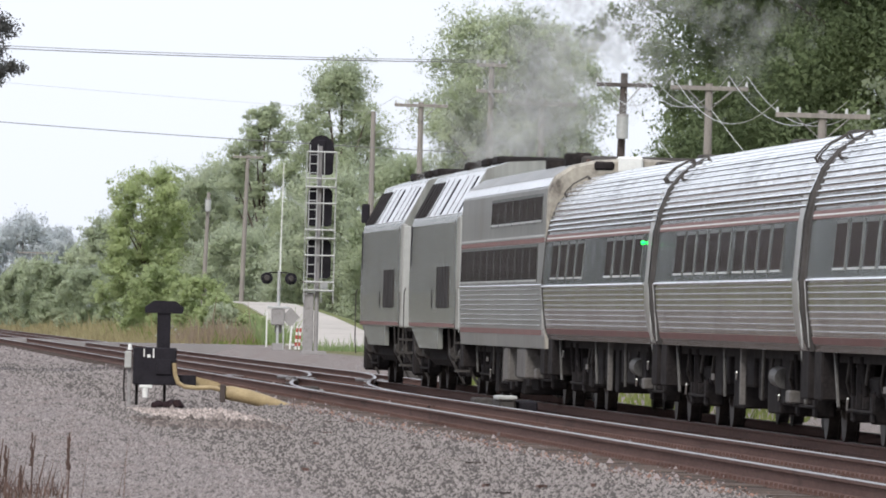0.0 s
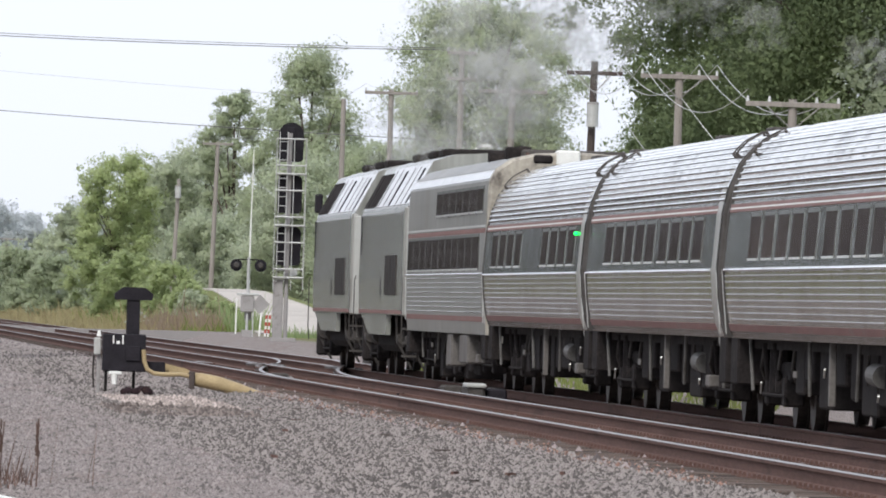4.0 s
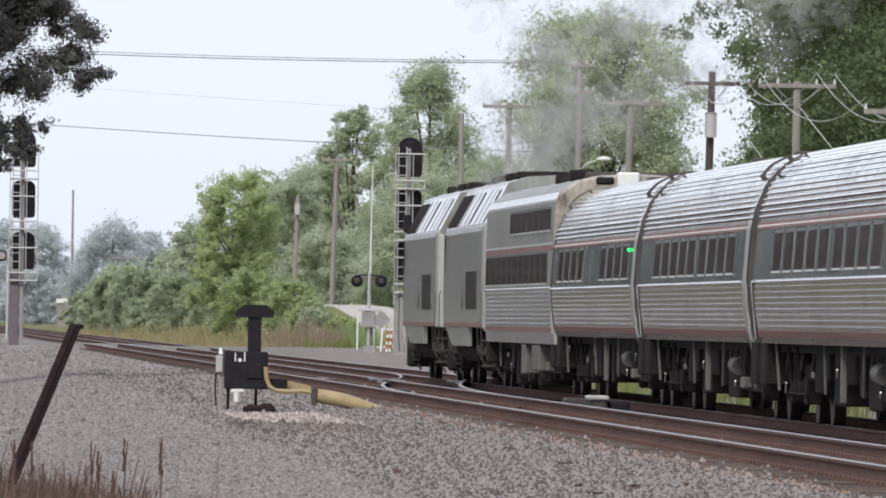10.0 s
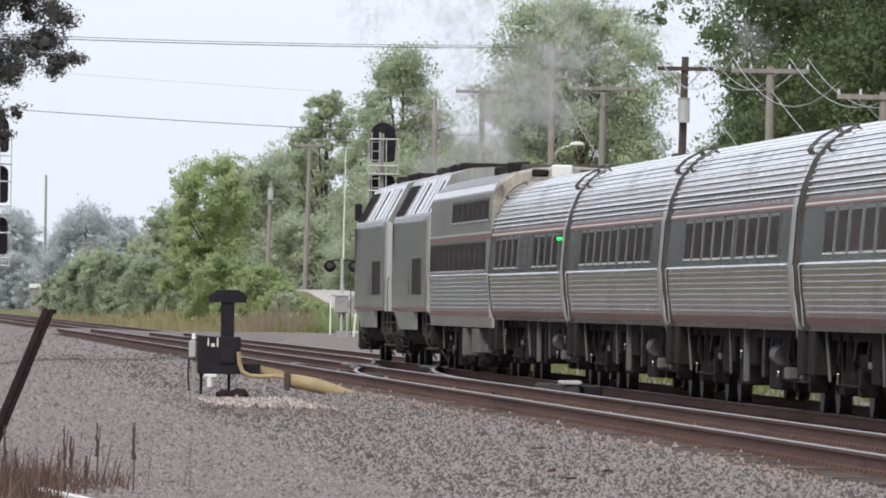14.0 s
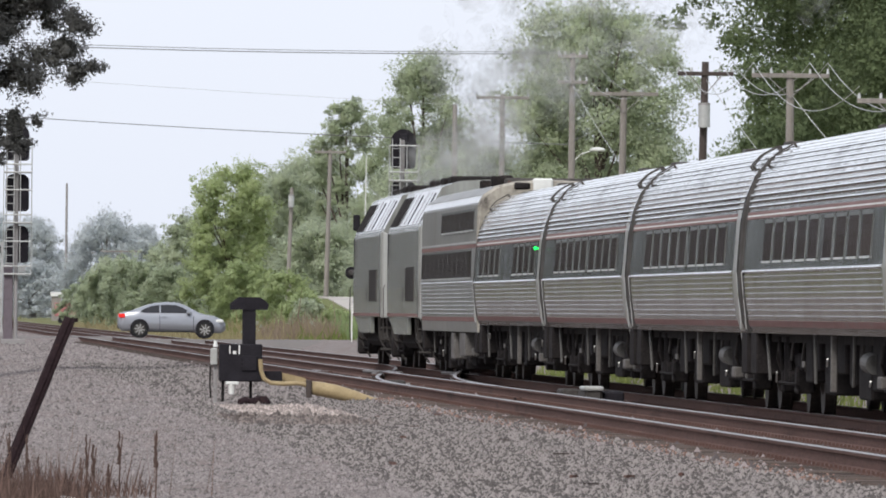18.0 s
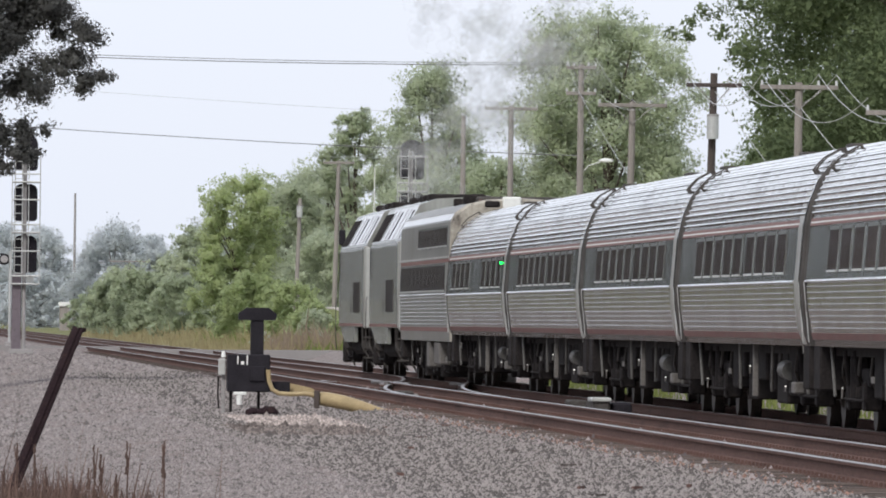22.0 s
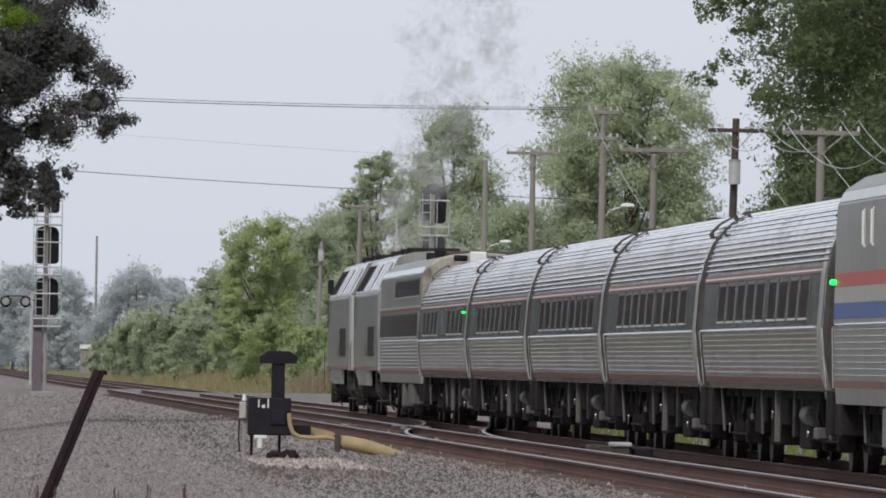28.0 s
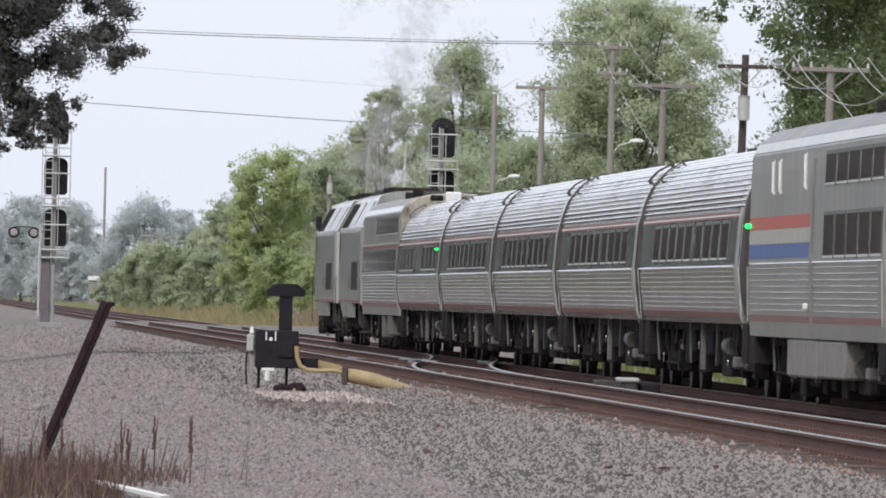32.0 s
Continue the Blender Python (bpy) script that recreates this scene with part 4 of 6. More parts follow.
def locomotive(name, label):
    """A boxy passenger diesel with sloped upper panels."""
    car = thing(name, label, "locomotive", group="locomotives")
    half, L = LOCO, 10.15
    body = lf(mirrored(half), -L, L - 2.6)
    nose = bmesh.new()
    prof = mirrored(half)
    rings = []
    for y, k, top in ((L - 2.6, 1.0, 4.36), (L - 1.5, 0.97, 4.25), (L - 0.9, 0.93, 3.3), (L, 0.80, 2.7)):
        rings.append([nose.verts.new((x * k, y, 1.22 + (z - 1.22) * (top - 1.22) / 3.14)) for x, z in prof])
    n = len(prof)
    for a_, b_ in zip(rings, rings[1:]):
        for k in range(n):
            nose.faces.new((a_[k], a_[(k + 1) % n], b_[(k + 1) % n], b_[k]))
    nose.faces.new(rings[-1])
    part("body", body, GREY, car)
    part("nose", nose, GREY, car)
    part("rear_wall", bx(-1.49, 1.49, -L - 0.06, -L, 1.2, 3.25, 0.02), SILVER, car)
    for s in (-1, 1):
        y = -L + 0.3
        for w in (1.9, 2.3, 2.3, 2.3, 2.3, 1.9):
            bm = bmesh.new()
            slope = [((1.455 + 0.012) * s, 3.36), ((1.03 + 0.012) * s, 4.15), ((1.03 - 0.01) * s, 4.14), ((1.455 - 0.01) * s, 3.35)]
            part("roof_panel", loft(bm, slope, y, y + w - 0.03), SKY_PANEL, car, "sloped roof panel coloured pale for the reflected sky")
            y += w
        for y0, y1, m in ((2.6, 3.5, DARK), (3.7, 4.5, DARK), (4.7, 5.6, DARK), (5.9, 7.3, DARK), (-2.6, -2.1, BLACK), (-8.9, -8.5, BLACK)):
            slope = [((1.45 + 0.02) * s, 3.38), ((1.09 + 0.02) * s, 4.06), ((1.09 + 0.005) * s, 4.05), ((1.45 + 0.005) * s, 3.37)]
            part("cab_window" if m is DARK else "panel_gap", lf(slope, y0, y1), m, car)
        for y0, y1 in ((1.75, 1.95), (-0.25, -0.12), (-4.9, -4.75), (-6.9, -6.8)):
            slope = [((1.45 + 0.016) * s, 3.38), ((1.06 + 0.016) * s, 4.10), ((1.06 + 0.002) * s, 4.09), ((1.45 + 0.002) * s, 3.37)]
            part("panel_seam", lf(slope, y0, y1), MID, car)
        part("mirror", bx(s * 1.34, s * 1.51, 7.9, 8.2, 3.42, 3.84, 0.03), BLACK, car, "black cab mirror and sunshade")
        gr = part("grille", bx(s * 1.50, s * 1.528, -7.2, -3.1, 1.6, 2.38), BLACK, car, "black side grille")
        bm = bmesh.new()
        for k in range(10):
            z = 1.66 + 0.075 * k
            box(bm, s * 1.515, s * 1.54, -7.2, -3.1, z, z + 0.022)
        for k in range(5):
            y = -7.2 + 1.02 * k
            box(bm, s * 1.515, s * 1.545, y, y + 0.06, 1.6, 2.38)
        part("louvres", bm, MID, gr)
        part("corner_post", bx(s * 1.40, s * 1.53, -L - 0.02, -L + 0.4, 1.2, 3.3, 0.03), VESTIBULE, car, "pale corner post")
        part("door", bx(s * 1.49, s * 1.525, -9.5, -8.7, 1.3, 3.2), GREY, car)
        part("lower_stripe", bx(s * 1.50, s * 1.517, -L + 0.1, L - 2.7, 1.24, 1.31), RED_BAND, car, "thin faded red line")
        sk = [(-3.3, 1.24), (7.2, 1.24), (3.7, 0.82), (-3.3, 0.82)]
        bm = bmesh.new()
        v = [bm.verts.new((s * x, y, z)) for x in (1.49, 1.40) for y, z in sk]
        for f in ((0, 1, 2, 3), (7, 6, 5, 4), (0, 4, 5, 1), (1, 5, 6, 2), (2, 6, 7, 3), (3, 7, 4, 0)):
            bm.faces.new([v[k] for k in f])
        part("fuel_tank_skirt", bm, GREY, car, "grey skirt over the fuel tank")
        for y in (-9.9, 9.3):
            part("handrail", tube(bmesh.new(), [(s * 1.5, y, 0.6), (s * 1.53, y, 0.9), (s * 1.53, y, 1.9), (s * 1.5, y, 2.0)], 0.014), MID, car)
        for z in (0.42, 0.68, 0.94):
            part("ladder_step", bx(s * 1.2, s * 1.5, -L + 0.05, -L + 0.6, z, z + 0.04), MID, car)
        part("step_plate", bx(s * 1.2, s * 1.24, -L + 0.02, -L + 0.65, 0.35, 1.22), DARK, car)
        part("door_recess", bx(s * 1.512, s * 1.522, -9.0, -8.62, 2.42, 3.22), BLACK, car, "dark door recess")
        part("door_recess", bx(s * 1.512, s * 1.522, 7.0, 7.35, 2.42, 3.22), BLACK, car, "dark door recess")
        for y in (-8.5, -5.3, 4.3, 7.4):
            part("brake_cylinder", rd((s * 1.24, y - 0.3, 0.78), (s * 1.24, y + 0.3, 0.74), 0.14, 0.14, 12), MID, car)
        for y in (-9.0, -4.2, 8.6):
            part("sand_pipe", tube(bmesh.new(), [(s * 1.34, y, 1.2), (s * 1.30, y + 0.1, 0.7), (s * 1.0, y + 0.35, 0.18)], 0.025), PALE_EQ, car)
        part("access_seam", bx(s * 1.515, s * 1.53, -1.2, -1.1, 1.6, 1.95), BLACK, car)
    part("fuel_tank", bx(-1.3, 1.3, -3.2, 3.4, 0.5, 1.22, 0.12), DARK, car)
    part("pilot", bx(-1.3, 1.3, L - 0.7, L - 0.2, 0.25, 1.2, 0.05), DARK, car)
    part("rear_gear", bx(-1.2, 1.2, -L - 0.05, -L + 0.3, 0.55, 1.2, 0.03), DARK, car)
    part("gangway", bx(-0.5, 0.5, -L - 0.3, -L, 1.2, 3.2), DARK, car)
    part("coupler", bx(-0.13, 0.13, -L - 0.36, -L + 0.2, 0.72, 1.0, 0.03), DARK, car)
    part("tail_lamp", bx(-0.95, -0.75, -L - 0.08, -L - 0.05, 1.22, 1.32), RED, car)
    for y, w in ((-7.5, 1.6), (-4.2, 2.0), (2.2, 1.5)):
        part("radiator_fan_housing", bx(-0.7, 0.7, y, y + w, 4.3, 4.46, 0.04), DARK, car)
    part("exhaust_stack", bx(-0.3, 0.3, -0.4, 0.8, 4.3, 4.5, 0.04), BLACK, car)
    bm = rd((0, 6.2, 4.3), (0, 6.2, 4.55), 0.05)
    tube(bm, [(-0.3, 6.4, 4.5), (0.3, 6.4, 4.5)], 0.06)
    part("horn", bm, DARK, car)
    for e in (-1, 1):
        truck(car, e * 6.9, 2.75, 0.5, 0.8)
    return car


loco_lead = locomotive("locomotive", "grey diesel passenger locomotive leading the train")
loco_second = copy_thing(loco_lead, Matrix.Identity(4))
tagged(loco_second, "grey diesel passenger locomotive coupled behind another")
for c in [c for c in loco_second.children if c.name.startswith("mirror")]:
    bpy.data.objects.remove(c)
lounge = fluted_coach("lounge_car", "fluted stainless lounge car with few windows", [9.6 - 2.1 * k for k in range(4)] + [-3.4 - 2.1 * k for k in range(4)])
coach = fluted_coach("coach", "fluted stainless passenger coach with red stripes", [8.0 - 2.05 * k for k in range(5)] + [-2.65 - 2.05 * k for k in range(4)])
coaches = [coach] + [copy_thing(coach, Matrix.Identity(4)) for k in range(3)]
baggage_sleeper = sleeper("sleeping_car", "tall stainless sleeping car behind the locomotives", False)
tail_sleeper = sleeper("sleeping_car", "tall stainless sleeping car with red white blue stripes", True)
for car, y in ((lounge, -11.05),):
    lamp = part("marker_light", bx(-1.63, -1.57, y - 0.04, y + 0.04, 2.525, 2.575, 0.015), GREEN_LAMP, car, "lit green door lamp")
lamp = part("marker_light", bx(-1.60, -1.51, 12.25, 12.36, 2.51, 2.58, 0.02), GREEN_LAMP, tail_sleeper, "lit green door lamp")

# centres of the vehicles ahead of the joint between the sleeper and the lounge car
TRAIN = [(loco_lead, 57.5), (loco_second, 36.5), (baggage_sleeper, 13.0), (lounge, -13.0)]
TRAIN += [(c, -39.0 - 26.0 * k) for k, c in enumerate(coaches)] + [(tail_sleeper, -143.0)]
JOINT = [(0.0, 199.2), (4.0, 207.2), (9.0, 220.7), (13.0, 232.8), (19.0, 254.2), (23.0, 270.3), (28.0, 291.9), (32.0, 310.0)]


# ---- signals, crossing, switch gear ----
def signal_head(owner, z, dx=0.0, round_top=False):
    """A tall black backing plate with hooded lenses, seen from behind."""
    W, H = 0.49, 0.775
    rt, rb = (0.47, 0.16) if round_top else (0.30, 0.16)
    out = []
    for cx, cz, r, a0 in ((W - rt, H - rt, rt, 0), (-W + rt, H - rt, rt, 90), (-W + rb, -H + rb, rb, 180), (W - rb, -H + rb, rb, 270)):
        for i in range(7):
            a_ = radians(a0 + 15 * i)
            out.append((cx + r * math.cos(a_), cz + r * math.sin(a_)))
    bm = bmesh.new()
    v0 = [bm.verts.new((x + dx, 0.16, z + q)) for x, q in out]
    v1 = [bm.verts.new((x + dx, 0.20, z + q)) for x, q in out]
    n = len(out)
    bm.faces.new(v0)
    bm.faces.new(v1[::-1])
    for k in range(n):
        bm.faces.new((v0[k], v1[k], v1[(k + 1) % n], v0[(k + 1) % n]))
    head = part("signal_head", bm, BLACK, owner, "black rounded backing plate")
    for k in (-1, 0, 1):
        part("hood", rd((dx, 0.2, z + 0.42 * k), (dx, 0.52, z + 0.42 * k), 0.13, 0.13, 12), BLACK, head)
    part("lamp_case", bx(dx - 0.17, dx + 0.17, 0.09, 0.16, z - 0.6, z + 0.6, 0.03), BLACK, head)


def signal_mast(name, at, heads, label, case, case_m):
    s = thing(name, label, "railway signal", at)
    top = heads[0] + 0.35
    part("mast", rd((0.09, 0, 0), (0.09, 0, top), 0.085, 0.08, 12), MAST, s)
    part("base_case", bx(-0.42, -0.03, -0.12, 0.25, 0.0, case, 0.03), case_m, s, "grey base cabinet of the mast")
    part("base_plate", bx(-0.5, 0.5, -0.35, 0.35, -0.3, 0.06, 0.02), MAST, s, "concrete footing")
    for k, z in enumerate(heads):
        signal_head(s, z, 0.12, k == 0)
    bm = bmesh.new()
    for x in (-0.33, -0.02):
        rod(bm, (x, -0.22, case - 0.1), (x, -0.22, heads[0] + 0.4), 0.022)
    z = case
    while z < heads[0] + 0.35:
        rod(bm, (-0.33, -0.22, z), (-0.02, -0.22, z), 0.018, seg=6)
        z += 0.36
    part("ladder", bm, ALLOY, s, "pale ladder up the mast")
    for x, y, z0 in ((-0.45, -0.3, case - 0.4), (0.24, -0.3, case - 0.4), (0.72, -0.3, case - 0.4), (0.72, 0.1, case - 0.4)):
        part("cage_upright", rd((x, y, z0), (x, y, heads[0] + 0.15), 0.02), ALLOY, s)
    for z in heads:
        for dz in (-0.92, -1.25, 0.12):
            bm = rd((-0.45, -0.3, z + dz), (0.72, -0.3, z + dz), 0.032)
            if dz < 0:
                rod(bm, (0.72, -0.3, z + dz), (0.72, 0.1, z + dz), 0.02)
            part("platform_rail", bm, ALLOY, s)
        part("platform", bx(-0.42, 0.70, -0.28, 0.1, z - 1.30, z - 1.26), ALLOY, s)
    part("relay_case", bx(0.2, 0.5, -0.1, 0.2, heads[-1] - 1.2, heads[-1] - 0.92, 0.03), ALLOY, s)
    return s


CASE = mat("purple_grey_case", (0.15, 0.125, 0.14), 0.7, 0.1, 0.12, 2, 20, 0.03, (0.10, 0.085, 0.09), 0.2)
signal_mast("railway_signal", (6.66, 480, 0.0), (7.74, 5.72, 3.68), "three-headed railway signal with ladder seen from behind", 2.35, MAST)
signal_mast("railway_signal", (-8.1, 512, 0.0), (8.28, 6.17, 4.02), "three-headed railway signal beside the near track", 3.2, CASE)


def flasher(at, label, tall, mx=0.0):
    c = thing("crossing_signal", label, "crossing signal", at)
    part("mast", rd((mx, 0, 0 if tall else -1.0), (mx, 0, 3.3), 0.06, 0.06, 10), ALLOY, c)
    if tall:
        part("relay_box", bx(-0.28, 0.28, -0.2, 0.2, 0.95, 1.65, 0.03), MAST, c, "grey gate mechanism box")
    if tall:
        part("box_lid", bx(-0.45, 0.5, -0.25, 0.25, 1.66, 1.76, 0.02), ALLOY, c)
    part("crossarm", tube(bmesh.new(), [(-0.62, 0, 3.0), (-0.4, 0, 3.2), (0.4, 0, 3.2), (0.62, 0, 3.0), (0.64 + mx, 0, 3.0)], 0.03), BLACK, c)
    for x in (-0.52, 0.52) if tall else (-0.45, 0.45):
        bm = rd((x, -0.02, 2.95), (x, 0.04, 2.95), 0.26, 0.26, 20)
        d = part("flasher_disc", bm, BLACK, c, "round black flasher backing")
        bm = rd((x, -0.28, 2.95), (x, -0.02, 2.95), 0.10 if tall else 0.16, 0.14 if tall else 0.18, 14)
        part("flasher_case", bm, MID if tall else MAST, d)
    part("foot", bx(mx - 0.22, mx + 0.22, -0.22, 0.22, -0.3 if tall else -1.3, 0.18 if tall else -0.8, 0.02), MAST, c)
    if tall:
        part("side_post", bx(-0.5, -0.44, 0, 0.05, 0.0, 1.5), WHITE_PAINT, c)
        part("gate_arm", tube(bmesh.new(), [(0.05, 0.2, 1.2), (0.06, 0.2, 4.5), (0.10, 0.2, 7.9)], [0.05, 0.035, 0.022]), WHITE_PAINT, c, "raised white crossing gate arm")
        part("counterweight", bx(-0.1, 0.2, 0.15, 0.45, 0.6, 1.2, 0.03), MAST, c)
    return c


flasher((7.02, 525, 0.05), "crossing flasher with its gate arm raised", True)
flasher((-8.88, 556, 1.05), "crossing flasher post with round black discs", False, 0.72)

sign = thing("warning_sign", "grey diamond sign on a post seen from behind", "road sign", (7.55, 532, -0.1))
part("post", rd((0, 0, 0), (0, 0, 1.8), 0.03), ALLOY, sign)
bm = prism(bmesh.new(), [(0, -0.42), (0.42, 0), (0, 0.42), (-0.42, 0)], -0.01, 0.01)
bmesh.ops.rotate(bm, verts=bm.verts, matrix=Matrix.Rotation(radians(90), 3, "X"))
bmesh.ops.translate(bm, verts=bm.verts, vec=(0.3, 0.05, 1.45))
part("plate", bm, MAST, sign)

marker = thing("barrier_posts", "red and white striped marker posts beside the crossing", "marker post", (7.42, 516, 0.0))
for k, x in enumerate((-0.22, 0.02, 0.16)):
    p_ = part("post", rd((x, 0, 0), (x + 0.06, 0, 0.98), 0.045, 0.045, 8), WHITE_PAINT, marker)
    if k:
        for z in (0.22, 0.52, 0.82):
            part("stripe", rd((x + 0.06 * z, 0, z - 0.08), (x + 0.06 * (z + 0.08), 0, z + 0.08), 0.05, 0.05, 8), RED, p_, "red band")

# switch stand on the yard side of the near track
stand = thing("switch_stand", "black switch machine with a tall dark target", "switch machine", (-7.877, 198, -0.165))
stand.scale = (0.865, 0.865, 0.865)
part("case", bx(-0.40, 0.40, -0.3, 0.3, 0.42, 1.12, 0.02), BLACK, stand, "flat black machine case")
part("target_stem", bx(0.03, 0.28, -0.06, 0.06, 0.55, 1.80, 0.01), BLACK, stand)
head = [(-0.20, 1.76), (0.50, 1.76), (0.52, 1.88), (0.36, 1.995), (-0.04, 1.995), (-0.20, 1.88)]
bm = bmesh.new()
va = [bm.verts.new((x, -0.09, z)) for x, z in head]
vb = [bm.verts.new((x, 0.09, z)) for x, z in head]
bm.faces.new(va)
bm.faces.new(vb[::-1])
for k in range(6):
    bm.faces.new((va[k], vb[k], vb[(k + 1) % 6], va[(k + 1) % 6]))
part("target", bm, BLACK, stand, "dark hooded target on top")
part("lower_case", bx(0.02, 0.30, -0.34, -0.28, 0.62, 0.90, 0.01), BLACK, stand)
part("rod_cover", bx(0.40, 0.78, -0.08, 0.08, 0.42, 0.62, 0.01), BLACK, stand)
for x0, x1, z0, z1 in ((0.005, 0.03, 0.93, 1.10), (-0.10, -0.04, 0.93, 0.99), (-0.17, -0.145, 0.94, 1.09)):
    part("label_plate", bx(x0 - 0.05, x1 - 0.05, -0.306, -0.30, z0, z1), WHITE_PAINT, stand, "small white label")
part("junction_box", bx(-0.56, -0.43, -0.2, 0.1, 0.72, 1.04, 0.02), SILVER, stand, "pale junction box on a post")
part("box_cap", rd((-0.47, -0.05, 1.06), (-0.47, -0.05, 1.18), 0.045, 0.03), WHITE_PAINT, stand)
part("post", bx(-0.50, -0.43, -0.1, 0.0, 0.0, 0.72, 0.01), MAST, stand)
part("chain", tube(bmesh.new(), [(-0.56, -0.1, 0.7), (-0.57, -0.1, 0.4), (-0.55, -0.1, 0.1)], 0.02), DARK, stand)
part("foot_bracket", bx(-0.28, -0.04, -0.36, -0.25, 0.36, 0.42, 0.01), WHITE_PAINT, stand, "pale bracket")
part("foot_leg", rd((-0.17, -0.3, 0.18), (-0.17, -0.3, 0.37), 0.05, 0.06), WHITE_PAINT, stand)
for x in (-0.32, 0.2):
    part("support_leg", bx(x - 0.025, x + 0.025, 0.05, 0.2, 0.0, 0.43), DARK, stand)
part("conduit", tube(bmesh.new(), [(0.36, -0.32, 0.84), (0.38, -0.32, 0.62), (0.44, -0.32, 0.47), (0.56, -0.32, 0.40), (0.80, -0.32, 0.385), (1.06, -0.32, 0.40), (1.26, -0.32, 0.36)], 0.042, 8),
     YELLOW, stand, "bent ochre conduit")

hose = thing("cable_duct", "thick ochre cable duct running down to the ballast", "cable duct", (-7.877, 198, -0.165))
hose.scale = (0.865, 0.865, 0.865)
smooth(part("duct", tube(bmesh.new(), [(1.28, -0.34, 0.32), (1.45, -0.34, 0.30), (1.75, -0.36, 0.25), (2.1, -0.38, 0.16), (2.45, -0.40, 0.07), (2.75, -0.42, 0.02)],
                         [0.12, 0.135, 0.135, 0.12, 0.085, 0.04], 12), YELLOW, hose))
part("collar", bx(1.22, 1.32, -0.5, -0.2, 0.13, 0.46, 0.01), DARK_WOOD, hose, "brown collar plate")
bm = bmesh.new()
v = [bm.verts.new(q) for q in ((0.72, 0.2, 0.42), (1.3, 0.2, 0.42), (1.2, 0.2, 0.50), (0.74, 0.2, 0.60), (0.72, 0.24, 0.42), (1.3, 0.24, 0.42), (1.2, 0.24, 0.50), (0.74, 0.24, 0.60))]
for f in ((0, 1, 2, 3), (7, 6, 5, 4), (0, 4, 5, 1), (1, 5, 6, 2), (2, 6, 7, 3), (3, 7, 4, 0)):
    bm.faces.new([v[k] for k in f])
part("guard_plate", bm, YELLOW, hose, "flat ochre guard plate")


def lump(x, y, z, r, seed, squash=0.7):
    bm = bmesh.new()
    bmesh.ops.create_icosphere(bm, subdivisions=2, radius=r)
    for v_ in bm.verts:
        v_.co *= 1 + 0.35 * noise.noise(v_.co * (2.2 / r) + Vector((seed, 0, 0)))
        v_.co.z *= squash
        v_.co += Vector((x, y, z))
    return bm


for k, (x, r) in enumerate(((-7.93, 0.11), (-7.66, 0.14), (-7.80, 0.09))):
    alone("dark_rock", lump(x, 194.0, -0.10, r, k * 7.1, 0.75), RUST, "dark lump of rock below the switch machine", "rock", "rocks by the switch machine")
HEAP_STONE = mat("dark_stone", (0.155, 0.13, 0.12), 0.95, 0.0, 0.2, 3, 30, 0.3, per_island=1.2)
PALE_STONE = mat("pale_stone", (0.36, 0.305, 0.28), 0.95, 0.0, 0.2, 3, 30, 0.3, per_island=0.6)
scatter("pale_gravel_patch", 2200, (-8.5, -6.9, 172, 191), 0.022, PALE_STONE, "pale gravel spread below the switch machine", "gravel", 12, 0.6)
scatter("dark_gravel_patch", 1500, (-9.0, -7.1, 160, 173), 0.022, HEAP_STONE, "heap of darker gravel before the switch machine", "gravel", 13, 0.8)

machine = thing("switch_machine", "low grey switch motor between the two tracks", "switch machine", (-2.2, 197.5, -0.1))
part("motor_case", bx(-0.18, 0.10, -1.0, 1.0, 0.0, 0.24, 0.04), MID, machine)
part("cover", bx(-0.20, 0.12, -1.05, 0.2, 0.21, 0.28, 0.02), SILVER, machine)
part("black_case", bx(0.12, 0.46, -0.9, 0.9, 0.0, 0.20, 0.03), BLACK, machine)
part("rod", tube(bmesh.new(), [(-0.1, -0.6, 0.1), (-0.5, -0.6, 0.08), (-1.3, -0.6, 0.06)], 0.03), DARK, machine)
heater = thing("switch_machine", "low dark switch motor beside the far track", "switch machine", (1.35, 300, -0.12))
part("motor_case", bx(-0.3, 0.3, -1.2, 1.2, 0.0, 0.26, 0.04), MID, heater)
part("cover", bx(-0.1, 0.2, -0.8, 0.6, 0.24, 0.34, 0.03), MAST, heater)
for k, (x, y, z) in enumerate(((-4.35, 222, 0.06), (-2.0, 208, 0.02))):
    blk = thing("switch_rod_box", "small dusty switch rod box between the rails", "switch machine", (x, y, z - 0.12))
    part("case", bx(-0.16, 0.16, -0.7, 0.7, 0, 0.17, 0.03), MID, blk)
    part("lug", bx(0.16, 0.26, -0.2, 0.3, 0, 0.12, 0.02), MAST, blk)

# foreground: leaning steel post and a plank
post = thing("leaning_post", "dark rusty steel post leaning over the gravel", "post", (-12.62, 116, -0.5))
q0, q1 = Vector((-0.02, 0, -0.05)), Vector((0.70, 0.1, 1.76))
part("shaft", rd(q0, q1, 0.055, 0.05, 8), RUST, post)
part("web", rd(q0 + Vector((0.045, -0.03, 0)), q1 + Vector((0.045, -0.03, 0)), 0.022, 0.02, 6), RUST, post)
part("torn_tip", prism(bmesh.new(), [(0.66, 0.08), (0.70, 0.05), (0.78, 0.1), (0.70, 0.14)], 1.72, 1.76), RUST, post)
plank = thing("plank", "pale board lying in the dry weeds", "board", (-11.85, 105.83, -0.36))
bm = prism(bmesh.new(), [(-0.26, 3.85), (-0.19, 4.05), (0.28, -3.55), (0.20, -3.85)], 0, 0.03)
part("board", bm, WHITE_PAINT, plank)

# ---- utility poles and wires ----
POLES = []


